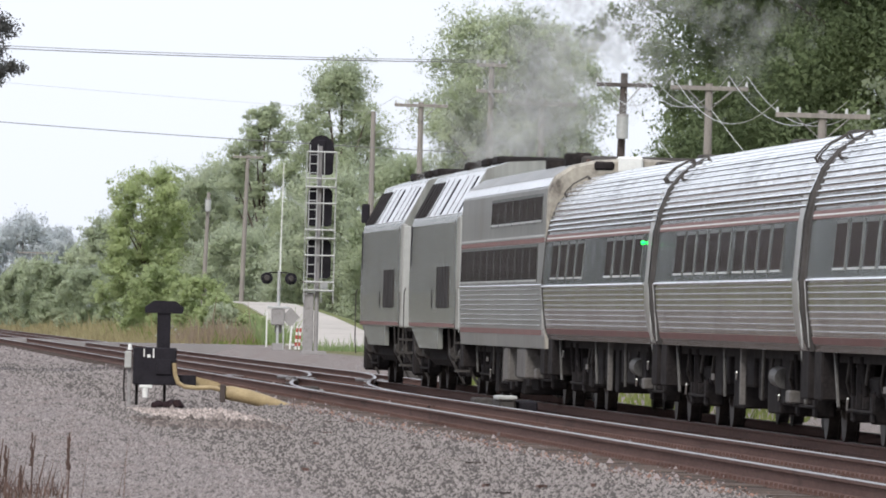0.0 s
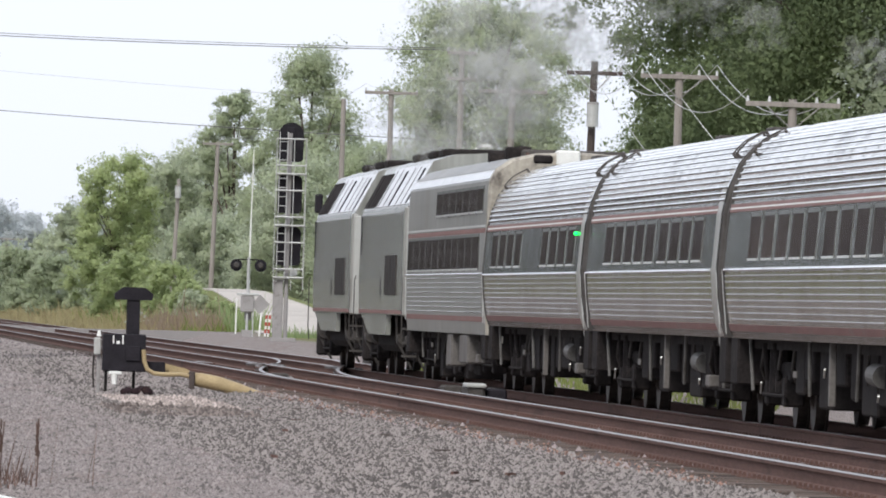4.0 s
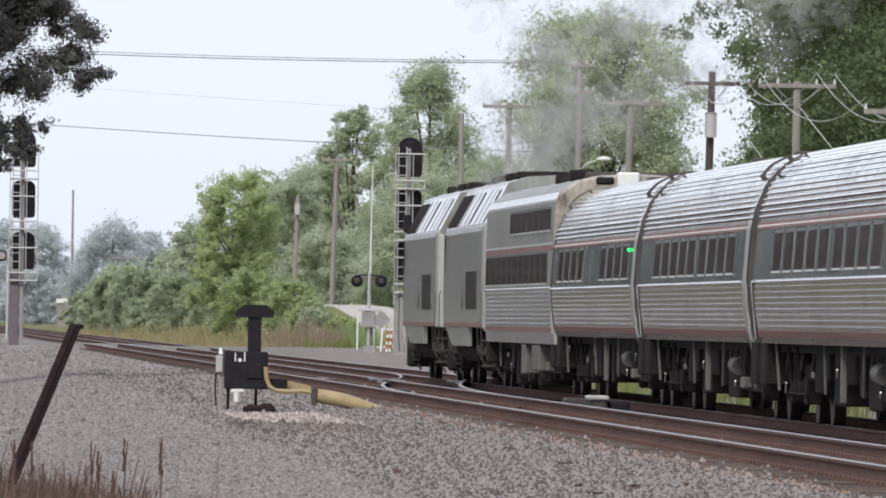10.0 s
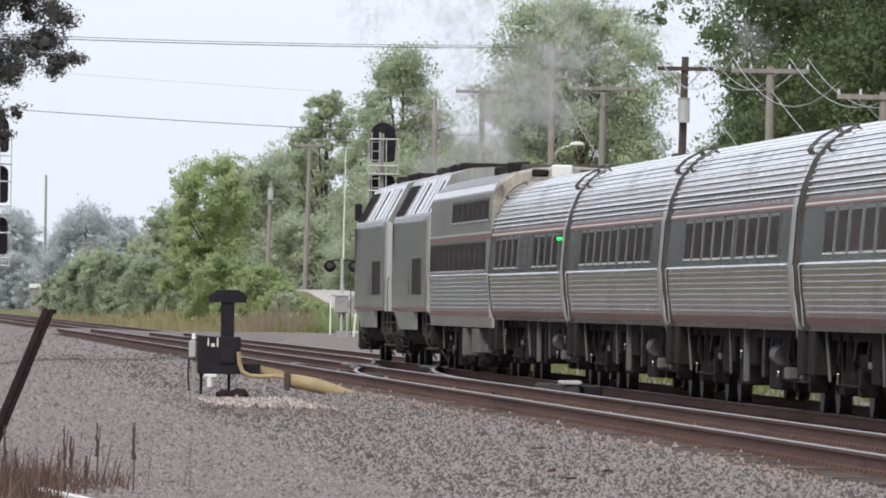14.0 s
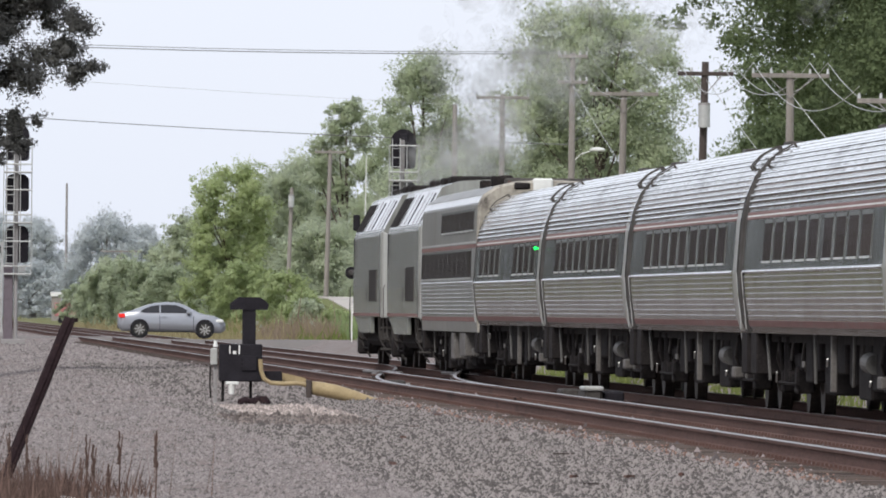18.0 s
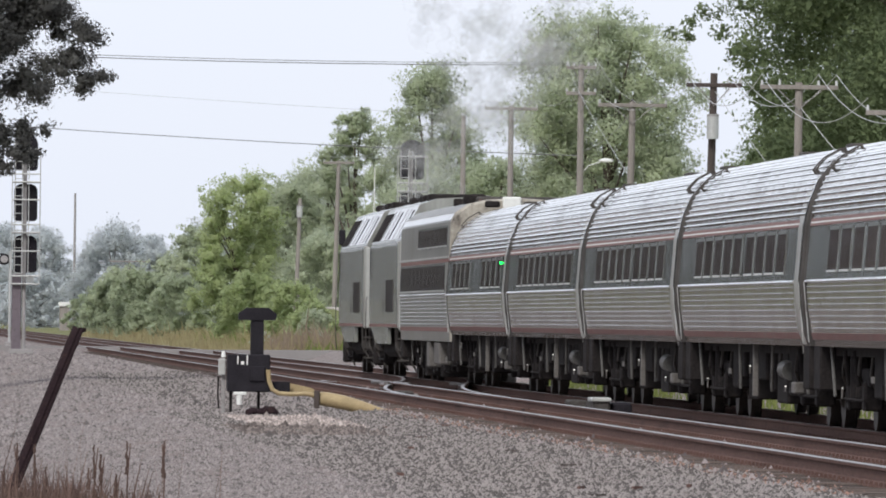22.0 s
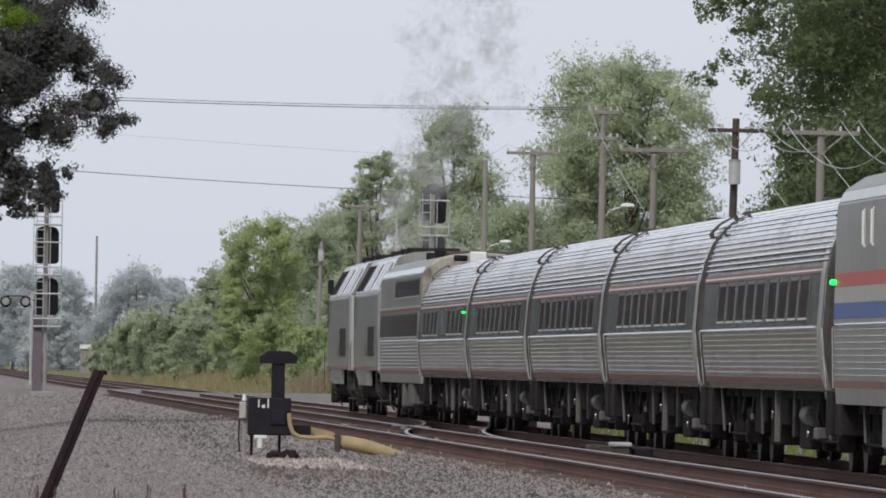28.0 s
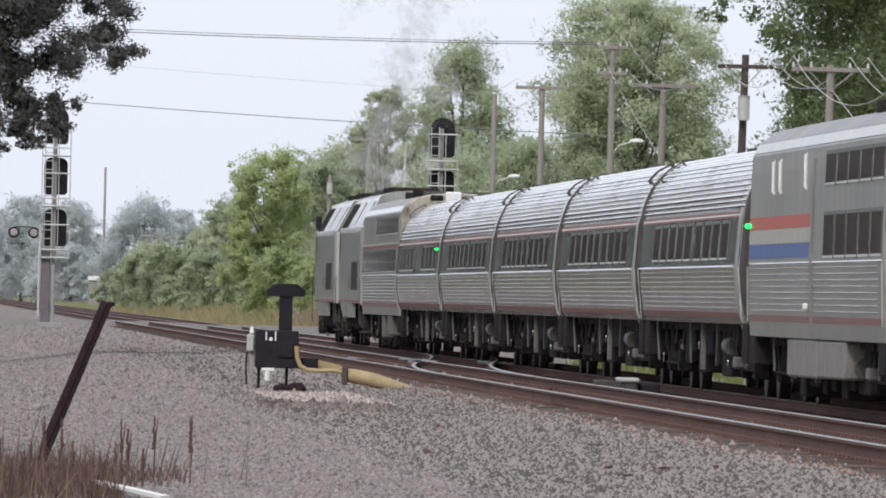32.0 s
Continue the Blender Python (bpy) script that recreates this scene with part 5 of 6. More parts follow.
def utility_pole(y, top, arm, label, dark=False, lean=0.0, low_arm=False, transformer=None, lamp=None, arm_z=None, x=14.3):
    p_ = thing("utility_pole", label, "utility pole", (x, y, -0.2), group="line of utility poles")
    wood = DARK_WOOD if dark else WOOD
    part("pole", rd((-lean * top, 0, 0), (0, 0, top + 0.2), 0.17, 0.12, 10), wood, p_)
    zs = []
    if arm:
        zs.append((arm_z or top) - 0.15)
    if low_arm:
        zs.append(top - 1.2)
    for z in zs:
        a_ = part("crossarm", bx(-arm / 2, arm / 2, -0.17, -0.05, z - 0.07 + 0.2, z + 0.07 + 0.2, 0.01), wood, p_)
        for k in (-0.48, -0.25, 0.25, 0.48):
            part("insulator", rd((k * arm, -0.11, z + 0.27), (k * arm, -0.11, z + 0.42), 0.05, 0.03, 8), PALE_WIRE, a_)
        part("brace", tube(bmesh.new(), [(-arm * 0.28, -0.15, z + 0.14), (0, -0.16, z - 0.5), (arm * 0.28, -0.15, z + 0.14)], 0.02), MAST, p_)
    if transformer:
        part("transformer", rd((-0.05, -0.36, transformer - 0.38), (-0.05, -0.36, transformer + 0.38), 0.20, 0.20, 16), ALLOY, p_, "pale can transformer")
        part("transformer_lid", rd((-0.05, -0.36, transformer + 0.38), (-0.05, -0.36, transformer + 0.46), 0.21, 0.2, 16), MAST, p_)
    if lamp:
        part("lamp_arm", tube(bmesh.new(), [(0, 0, lamp - 0.3), (0.35, 0, lamp + 0.1), (0.9, 0, lamp + 0.28)], 0.03), ALLOY, p_)
        bm = bmesh.new()
        bmesh.ops.create_uvsphere(bm, u_segments=12, v_segments=8, radius=0.14)
        for v_ in bm.verts:
            v_.co = Vector((v_.co.x * 2.2 + 1.05, v_.co.y, max(v_.co.z, -0.08) * 0.8 + lamp + 0.3))
        smooth(part("lamp_head", bm, WHITE_PAINT, p_, "pale cobra-head street lamp"))
    POLES.append((x, y, top, arm, (arm_z or top)))
    return p_


utility_pole(334.9, 7.4, 2.6, "grey wooden utility pole with crossarm and looping wires")
utility_pole(377.1, 8.9, 2.4, "grey wooden utility pole with crossarm and looping wires")
utility_pole(416.1, 9.96, 1.9, "dark wooden utility pole carrying a pale transformer", True, 0.02, transformer=8.3, arm_z=9.7)
utility_pole(461.7, 9.8, 2.6, "grey wooden utility pole with one crossarm", lean=0.01)
utility_pole(496.3, 11.93, 1.2, "tall wooden utility pole with two crossarms and lamp", low_arm=True, lamp=7.9)
utility_pole(552.0, 11.2, 2.4, "grey wooden utility pole with a wide crossarm")
utility_pole(597.7, 11.5, 0, "wooden utility pole with a street lamp", lamp=7.4)
utility_pole(762.9, 11.4, 1.9, "pale wooden utility pole with a short crossarm", lean=0.02)
utility_pole(833.5, 9.7, 0, "pale wooden utility pole with a white transformer", lean=0.03, transformer=9.0)
for y, x, top in ((1500, 17.4, 8.6), (1620, 15.2, 8.9), (1380, 15.5, 8.0)):
    utility_pole(y, top, 4.4, "distant utility pole with a wide crossarm", x=x - 2.0)


def hang(bm, p0, p1, sag, r, n=14):
    p0, p1 = Vector(p0), Vector(p1)
    tube(bm, [p0.lerp(p1, i / n) - Vector((0, 0, 4 * sag * (i / n) * (1 - i / n))) for i in range(n + 1)], r, 5)


seq = [q for q in POLES if q[3] and q[1] < 800]
for (xa, ya, ta, aa, za), (xb, yb, tb, ab, zb) in zip(seq, seq[1:]):
    near = ya < 400
    for k in (-0.48, 0.25, 0.48) if near else (-0.48, 0.48):
        bm = bmesh.new()
        hang(bm, (xa + k * aa, ya - 0.1, za + 0.25), (xb + k * ab, yb - 0.1, zb + 0.25), 1.05 if near else 0.9, 0.013 if near else 0.009)
        alone("utility_wire", bm, PALE_WIRE, "sagging pale wire between two utility poles", "wire", "wires along the poles")
bm = bmesh.new()
hang(bm, (14.3, 496.2, 11.9), (-45, 496.2, 14.4), 0.9, 0.02, 24)
hang(bm, (14.3, 496.2, 11.98), (-45, 496.2, 14.55), 0.9, 0.014, 24)
alone("overhead_cable", bm, WIRE, "dark overhead cables crossing above the tracks", "wire")
bm = bmesh.new()
hang(bm, (14.3, 496.3, 8.2), (-45, 496.3, 12.3), 0.7, 0.017, 24)
alone("overhead_cable", bm, WIRE, "dark overhead cable crossing above the tracks", "wire")
bm = bmesh.new()
hang(bm, (14.3, 597.7, 11.5), (-45, 597.7, 15.95), 0.5, 0.009, 24)
alone("overhead_cable", bm, PALE_WIRE, "thin pale overhead cable far above the tracks", "wire")
for xa, ya, za, xb, yb, zb in ((14.3, 496.3, 10.6, 17.2, 470, 3.6), (14.3, 496.3, 8.2, 16.8, 520, 4.0), (14.3, 416.1, 9.4, 19.0, 405, 2.5), (14.3, 377.1, 8.2, 19.5, 371, 2.0), (14.3, 762.9, 11.2, 19.8, 742, 6.0), (14.3, 461.7, 9.4, 14.4, 496.3, 8.4)):
    bm = bmesh.new()
    hang(bm, (xa, ya, za), (xb, yb, zb), 0.25, 0.012, 8)
    alone("service_wire", bm, PALE_WIRE, "thin pale service wire running down from a pole", "wire", "service wires")
antenna = thing("antenna_mast", "thin distant antenna mast above the trees", "mast", (9.16, 1500, -0.3))
part("mast", rd((0, 0, 0), (0, 0, 17), 0.2, 0.13, 8), MAST, antenna)
hut = thing("distant_building", "small building with a white roof down the line", "building", (7.3, 1450, -0.3))
part("wall", bx(-0.55, 0.55, 0, 4, 0, 3.1), WOOD, hut)
part("roof", bx(-0.7, 0.7, -0.2, 4.2, 3.1, 3.6), WHITE_PAINT, hut)


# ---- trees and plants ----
# These greens are paled and greyed for distance haze, most in the farther trees.
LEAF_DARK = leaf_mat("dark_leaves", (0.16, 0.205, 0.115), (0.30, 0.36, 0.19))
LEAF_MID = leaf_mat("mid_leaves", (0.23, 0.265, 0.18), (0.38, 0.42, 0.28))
LEAF_LIGHT = leaf_mat("hazy_light_leaves", (0.42, 0.49, 0.265), (0.58, 0.65, 0.36))
LEAF_OLIVE = leaf_mat("hazy_olive_leaves", (0.47, 0.52, 0.385), (0.63, 0.68, 0.495))
LEAF_POPLAR = leaf_mat("hazy_poplar_leaves", (0.42, 0.475, 0.335), (0.58, 0.635, 0.44))
LEAF_COTTON = leaf_mat("hazy_cottonwood_leaves", (0.46, 0.515, 0.365), (0.62, 0.675, 0.47))
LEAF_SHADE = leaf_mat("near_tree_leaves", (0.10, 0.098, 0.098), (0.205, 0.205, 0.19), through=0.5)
LEAF_BRIGHT = leaf_mat("bright_leaves", (0.16, 0.26, 0.04), (0.26, 0.36, 0.07))
# Near-black leaves, so that the train's panes and sides reflect darkness.
LEAF_UNSEEN = leaf_mat("unseen_row_leaves", (0.055, 0.052, 0.045), (0.10, 0.095, 0.08))
# Far leaves: distance haze is put into the colour, pale blue-grey for green.
LEAF_FAR_HAZE = leaf_mat("haze_pale_far_leaves", (0.56, 0.60, 0.57), (0.68, 0.715, 0.67))
LEAF_HAZE = leaf_mat("haze_pale_distant_leaves", (0.67, 0.70, 0.71), (0.72, 0.75, 0.75), through=0.75)
GRASS_DRY = leaf_mat("dry_grass", (0.30, 0.24, 0.14), (0.45, 0.40, 0.22))
WEED_RED = leaf_mat("reddish_weeds", (0.25, 0.185, 0.145), (0.40, 0.32, 0.23))
GRASS_BRIGHT = leaf_mat("bright_weeds", (0.20, 0.27, 0.12), (0.34, 0.41, 0.20))
GRASS = leaf_mat("green_grass", (0.16, 0.20, 0.06), (0.28, 0.31, 0.11))


def leaves(lobes, count, size, rng, fuzz=0.24, twig=0.38):
    """Leaves in clumps round the twigs of every lobe: corners of each blade, and the way that its clump faces."""
    lobes = np.array(lobes, float)
    wts = (lobes[:, 3] * lobes[:, 4] * lobes[:, 5]) ** 0.75
    clumps = max(len(lobes) * 7, count // 45)
    own = rng.choice(len(lobes), clumps, p=wts / wts.sum())
    d = rng.normal(size=(clumps, 3))
    d /= np.linalg.norm(d, axis=1)[:, None]
    r = np.clip(rng.normal(0.80, fuzz, clumps), 0.1, 1.3)
    mid = lobes[own, :3] + d * lobes[own, 3:6] * r[:, None]
    wide = twig * lobes[own, 3:6].mean(axis=1) * rng.uniform(0.6, 1.5, clumps)
    pick = rng.integers(0, clumps, count)
    e = rng.normal(size=(count, 3))
    e *= (rng.uniform(0, 1, count) ** 0.45 * 1.5 / (np.linalg.norm(e, axis=1) + 1e-9))[:, None]
    c = mid[pick] + e * np.array([1.0, 1.0, 0.75]) * wide[pick][:, None]
    core = rng.uniform(0, 1, count) < 0.25
    inner = rng.choice(len(lobes), count, p=wts / wts.sum())
    c = np.where(core[:, None], lobes[inner, :3] + e * 0.40 * lobes[inner, 3:6], c)
    out = np.where(core[:, None], e, d[pick] * 1.1 + e * 0.45) + np.array([0, 0, 0.5])
    out += rng.normal(size=(count, 3)) * 0.25
    out /= np.linalg.norm(out, axis=1)[:, None] + 1e-9
    a_ = rng.normal(size=(count, 3))
    a_ /= np.linalg.norm(a_, axis=1)[:, None]
    b_ = np.cross(a_, out + rng.normal(size=(count, 3)) * 0.7)
    b_ /= np.linalg.norm(b_, axis=1)[:, None] + 1e-9
    s = size * (np.clip(rng.lognormal(0, 0.3, count), 0.5, 1.8) * np.where(core, 1.35, 1.0))[:, None]
    b_ = np.where((np.cross(a_, b_) * out).sum(1)[:, None] < 0, -b_, b_)
    v = np.stack([c + a_ * s, c - a_ * s * 0.7 + b_ * s * 0.6, c - a_ * s * 0.7 - b_ * s * 0.6], 1).reshape(-1, 3)
    return v, np.repeat(out, 3, axis=0)


def leaf_mesh(name, v, facing, material):
    """A mesh of three-cornered leaf blades, shaded by the way their clumps face."""
    me = bpy.data.meshes.new(name)
    n = len(v)
    me.vertices.add(n)
    me.vertices.foreach_set("co", v.astype(np.float32).ravel())
    me.loops.add(n)
    me.loops.foreach_set("vertex_index", np.arange(n, dtype=np.int32))
    me.polygons.add(n // 3)
    me.polygons.foreach_set("loop_start", np.arange(0, n, 3, dtype=np.int32))
    me.update(calc_edges=True)
    kept = me.attributes.new("custom_normal", "FLOAT_VECTOR", "POINT")
    kept.data.foreach_set("vector", facing.astype(np.float32).ravel())
    me.materials.append(material)
    return me


def eased(stops):
    """A crown outline from stops of (height share, width share)."""
    us, ws = [q[0] for q in stops], [q[1] for q in stops]
    return lambda u: float(np.interp(u, us, ws))


def dome(u):
    return max(0.15, math.sin(math.pi * min(1.0, 0.22 + 0.74 * u))) ** 0.55


def tree(name, label, at, height, spread, base, material, seed, lobes=26, depth=None, category="tree", trunk=True, round_=1.0, group="", shape=dome, fuzz=0.24, twig=0.34, full=5.0, fine=1.0, boughs=()):
    """A tapered trunk, limbs, and an uneven crown of many leaf clumps; full: layers of leaves, fine: their size, boughs: extra lobes."""
    rng = np.random.default_rng(seed)
    t = thing(name, label, category, at, group=group)
    depth = depth or spread
    h = height - base
    big = min(spread, h * 0.5)
    lb = []
    for k in range(lobes * 2):
        u = (k + rng.uniform(0, 1)) / (lobes * 2)
        a_ = 2.39996 * k + rng.uniform(-0.4, 0.4)
        q = ((k * 0.7549 + rng.uniform(-0.1, 0.1)) % 1.0) ** 0.5 * 0.93
        w = shape(u) * rng.uniform(0.8, 1.12)
        r = rng.uniform(0.12, 0.28) * big * round_
        x, y = math.cos(a_) * q * spread * w, math.sin(a_) * q * depth * w
        lb.append((x, y, base + r * 0.5 + u * (h - r), r * rng.uniform(0.9, 1.5), r * rng.uniform(0.9, 1.5), r * rng.uniform(0.8, 1.25)))
    for x, y, z, r in boughs:
        for k in range(5):
            g = rng.normal(0, 0.45, 3) * r
            lb.append((x + g[0], y + g[1], z + g[2] * 0.7, r * 0.55, r * 0.55, r * 0.45))
    size = 0.000105 * math.hypot(at[0] + 13.7, at[1]) * fine
    area = 2 * spread * h * sum(shape(k / 20) for k in range(21)) / 21 + sum(5 * b_[3] ** 2 for b_ in boughs)
    v, facing = leaves(lb, int(full * area / size ** 2), size, rng, fuzz, twig)
    if trunk:
        bm = bmesh.new()
        mid = base + 0.55 * h
        tube(bm, [(0, 0, -0.4), (0.1, 0, base * 0.5), (0.0, 0.1, base + 0.2 * h), (0.15, 0, mid), (0.1, 0, base + 0.85 * h)],
             [0.028 * height, 0.022 * height, 0.015 * height, 0.009 * height, 0.003 * height], 9)
        part("trunk", bm, BARK, t)
        for k in range(0, lobes * 2, 5):
            x, y, z = lb[k][:3]
            z0 = min(z, base * 0.7 + 0.5 * (z - base * 0.7))
            bm = tube(bmesh.new(), [(0.05, 0, z0), (x * 0.35, y * 0.35, z0 + (z - z0) * 0.45), (x, y, z)], [0.008 * height, 0.005 * height, 0.0015 * height], 5)
            part("limb", bm, BARK, t)
    ob = new("crown", leaf_mesh("crown", v, facing, material))
    ob.parent = t
    return t


# the tall trees behind the train
BEHIND = "trackside trees"
AIRY = eased(((0, 0.75), (0.3, 1.0), (0.7, 1.0), (0.88, 0.8), (1, 0.45)))
CANOPY = eased(((0, 0.7), (0.25, 0.92), (0.6, 1.0), (0.85, 0.95), (1, 0.6)))
RAGGED = eased(((0, 1.0), (0.6, 1.0), (0.78, 0.8), (0.9, 0.55), (1, 0.22)))
SLIM = eased(((0, 1.1), (0.6, 0.9), (0.85, 0.8), (1, 0.3)))
BROAD = eased(((0, 0.9), (0.3, 1.04), (0.62, 1.04), (0.82, 0.98), (0.93, 0.8), (1, 0.5)))
tree("tree", "tall dark broadleaf tree standing behind the pole line", (29.4, 450, 0), 19.5, 12.2, 2.5, LEAF_DARK, 11, 90, depth=7, fuzz=0.16, twig=0.34, full=4.4, fine=1.62, group=BEHIND, shape=CANOPY,
     boughs=((-13.2, -3, 12.6, 1.1), (-12.4, -3, 13.6, 1.3), (-13.8, -3, 14.6, 1.2), (-11.2, -4, 9.4, 1.3), (-11.0, -4, 7.4, 1.2), (-11.5, -3, 11.3, 1.6), (-10.6, -3, 13.2, 1.8), (-12.4, -3, 15.4, 1.5), (-10.5, -3, 15.6, 2.0), (-9.8, -3, 10.2, 1.8), (-9.8, -3, 8.2, 1.7), (-9.6, -3, 6.2, 1.7)))
tree("tree", "large dark-green broadleaf tree behind the utility poles", (36, 540, 0), 23, 13.0, 1.5, LEAF_DARK, 12, 60, depth=5, full=4.0, fine=2.2, shape=CANOPY, group=BEHIND)
tree("tree", "large dark-green broadleaf tree behind the utility poles", (25, 360, 0), 16, 7, 1.0, LEAF_MID, 13, 44, depth=4, full=4.0, fine=2.6, group=BEHIND)
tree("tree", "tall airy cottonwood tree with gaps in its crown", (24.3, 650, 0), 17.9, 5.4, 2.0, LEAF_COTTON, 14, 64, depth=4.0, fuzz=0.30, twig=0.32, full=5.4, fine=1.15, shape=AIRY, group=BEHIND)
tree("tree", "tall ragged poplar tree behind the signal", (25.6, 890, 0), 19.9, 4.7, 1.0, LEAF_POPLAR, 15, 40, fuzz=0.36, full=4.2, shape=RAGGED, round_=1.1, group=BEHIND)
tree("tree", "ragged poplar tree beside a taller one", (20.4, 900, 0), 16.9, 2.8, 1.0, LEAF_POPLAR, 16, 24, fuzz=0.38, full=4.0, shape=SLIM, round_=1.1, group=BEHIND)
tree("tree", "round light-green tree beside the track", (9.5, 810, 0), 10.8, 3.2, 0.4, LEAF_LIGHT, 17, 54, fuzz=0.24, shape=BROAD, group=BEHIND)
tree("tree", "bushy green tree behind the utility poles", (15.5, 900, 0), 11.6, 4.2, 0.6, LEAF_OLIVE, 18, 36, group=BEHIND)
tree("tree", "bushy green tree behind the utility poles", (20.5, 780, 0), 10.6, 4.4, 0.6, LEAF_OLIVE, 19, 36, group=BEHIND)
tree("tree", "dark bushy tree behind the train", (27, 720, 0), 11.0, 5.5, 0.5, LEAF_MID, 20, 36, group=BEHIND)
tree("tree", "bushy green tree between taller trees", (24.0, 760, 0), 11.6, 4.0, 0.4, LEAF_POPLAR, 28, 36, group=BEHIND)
tree("tree", "dark bushy tree behind the train", (31, 600, 0), 12.0, 6.5, 0.5, LEAF_DARK, 21, 40, full=3.5, group=BEHIND)
tree("tree", "dark bushy tree behind the train", (29, 540, 0), 10.0, 6.0, 0.4, LEAF_DARK, 22, 40, full=3.5, group=BEHIND)
tree("tree", "light-green young tree behind the poles", (19.5, 470, 0), 7.0, 2.8, 0.4, LEAF_LIGHT, 23, 24, full=3.0, group=BEHIND)
tree("tree", "light-green young tree behind the poles", (21.5, 430, 0), 6.6, 2.6, 0.4, LEAF_LIGHT, 24, 24, full=3.0, group=BEHIND)
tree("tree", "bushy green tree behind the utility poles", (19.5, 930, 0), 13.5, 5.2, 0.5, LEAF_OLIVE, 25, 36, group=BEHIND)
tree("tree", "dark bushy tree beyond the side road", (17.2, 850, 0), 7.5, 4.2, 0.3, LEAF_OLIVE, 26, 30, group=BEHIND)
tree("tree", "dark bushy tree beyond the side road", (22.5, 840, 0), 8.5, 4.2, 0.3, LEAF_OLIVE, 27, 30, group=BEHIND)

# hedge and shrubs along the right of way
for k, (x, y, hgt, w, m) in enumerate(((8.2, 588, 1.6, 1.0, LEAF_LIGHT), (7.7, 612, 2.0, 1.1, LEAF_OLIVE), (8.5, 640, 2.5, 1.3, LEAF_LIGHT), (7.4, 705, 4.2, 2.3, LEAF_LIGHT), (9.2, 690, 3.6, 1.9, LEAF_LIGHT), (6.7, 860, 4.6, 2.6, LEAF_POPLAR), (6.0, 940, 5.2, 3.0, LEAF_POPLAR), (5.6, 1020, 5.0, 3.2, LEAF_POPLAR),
                                     (5.6, 1090, 4.6, 2.4, LEAF_POPLAR), (8.0, 1120, 6.2, 3.4, LEAF_OLIVE), (10.5, 1010, 7.0, 3.6, LEAF_OLIVE), (12.5, 1000, 9.0, 3.6, LEAF_FAR_HAZE), (10.6, 960, 8.8, 3.0, LEAF_OLIVE),
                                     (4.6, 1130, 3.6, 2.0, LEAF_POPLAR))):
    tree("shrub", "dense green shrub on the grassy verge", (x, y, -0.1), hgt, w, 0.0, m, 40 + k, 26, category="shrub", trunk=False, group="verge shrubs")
BLOSSOM = leaf_mat("pale_blossom", (0.50, 0.52, 0.40), (0.72, 0.72, 0.64))
for k, (x, y) in enumerate(((4.9, 610), (7.0, 585))):
    tree("shrub", "low shrub covered in pale white blossom", (x, y, -0.1), 0.95, 0.55, 0.0, BLOSSOM, 90 + k, 10, category="shrub", trunk=False, full=3.0, group="blossoming shrubs")
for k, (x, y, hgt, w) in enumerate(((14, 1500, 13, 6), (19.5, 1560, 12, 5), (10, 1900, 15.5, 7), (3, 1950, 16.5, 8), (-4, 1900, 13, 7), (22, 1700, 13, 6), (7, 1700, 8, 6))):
    tree("tree", "distant tree with haze put into its leaf colour", (x, y, -0.3), hgt, w, 0.3, LEAF_HAZE, 60 + k, 40, fuzz=0.2, fine=0.85, group="distant trees")

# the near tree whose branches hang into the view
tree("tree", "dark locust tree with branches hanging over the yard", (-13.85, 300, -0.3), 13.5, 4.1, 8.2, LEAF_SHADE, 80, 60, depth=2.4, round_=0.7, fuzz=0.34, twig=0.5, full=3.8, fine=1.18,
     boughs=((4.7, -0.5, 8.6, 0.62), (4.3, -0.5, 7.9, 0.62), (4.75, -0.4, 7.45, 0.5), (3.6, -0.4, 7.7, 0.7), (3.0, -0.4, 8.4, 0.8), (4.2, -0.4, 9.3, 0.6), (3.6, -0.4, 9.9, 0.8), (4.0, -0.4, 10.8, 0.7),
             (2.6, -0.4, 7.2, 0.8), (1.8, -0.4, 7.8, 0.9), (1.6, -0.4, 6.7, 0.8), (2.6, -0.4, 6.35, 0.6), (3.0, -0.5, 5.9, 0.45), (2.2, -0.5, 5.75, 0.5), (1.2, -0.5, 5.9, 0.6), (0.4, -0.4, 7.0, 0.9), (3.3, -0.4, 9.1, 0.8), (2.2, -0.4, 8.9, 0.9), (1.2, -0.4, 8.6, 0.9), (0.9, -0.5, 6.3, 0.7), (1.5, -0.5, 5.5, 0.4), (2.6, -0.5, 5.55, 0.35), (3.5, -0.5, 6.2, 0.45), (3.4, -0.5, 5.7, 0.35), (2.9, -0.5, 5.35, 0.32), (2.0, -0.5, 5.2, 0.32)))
sprig, facing = leaves([(0, 0, 0, 0.55, 0.4, 0.3), (-0.7, 0, 0.35, 0.6, 0.4, 0.35), (-1.1, 0, -0.1, 0.5, 0.4, 0.3)], 2600, 0.034, np.random.default_rng(81))
bough = thing("bough", "bright green bough reaching into the darker tree", "branch", (-11.3, 296, 9.6))
part("twig", tube(bmesh.new(), [(-2.2, 3.6, -0.6), (-1.0, 1.0, -0.1), (0.3, 0, 0.05)], [0.05, 0.03, 0.012]), BARK, bough)
ob = new("leaves", leaf_mesh("leaves", sprig, facing, LEAF_BRIGHT))
ob.parent = bough
# Trees out of view, added to darken what the train reflects.
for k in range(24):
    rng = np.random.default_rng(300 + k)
    tree("tree", "unseen tree added beyond the yard for dark reflections", (-32 - rng.uniform(0, 8), 330 + 45 * k + rng.uniform(-10, 10), -0.3), rng.uniform(15, 20), 7.5, 0.2, LEAF_UNSEEN, 300 + k, 20, full=3.5, fine=520 / (330 + 45 * k) * 11, group="tree row beyond the yard")


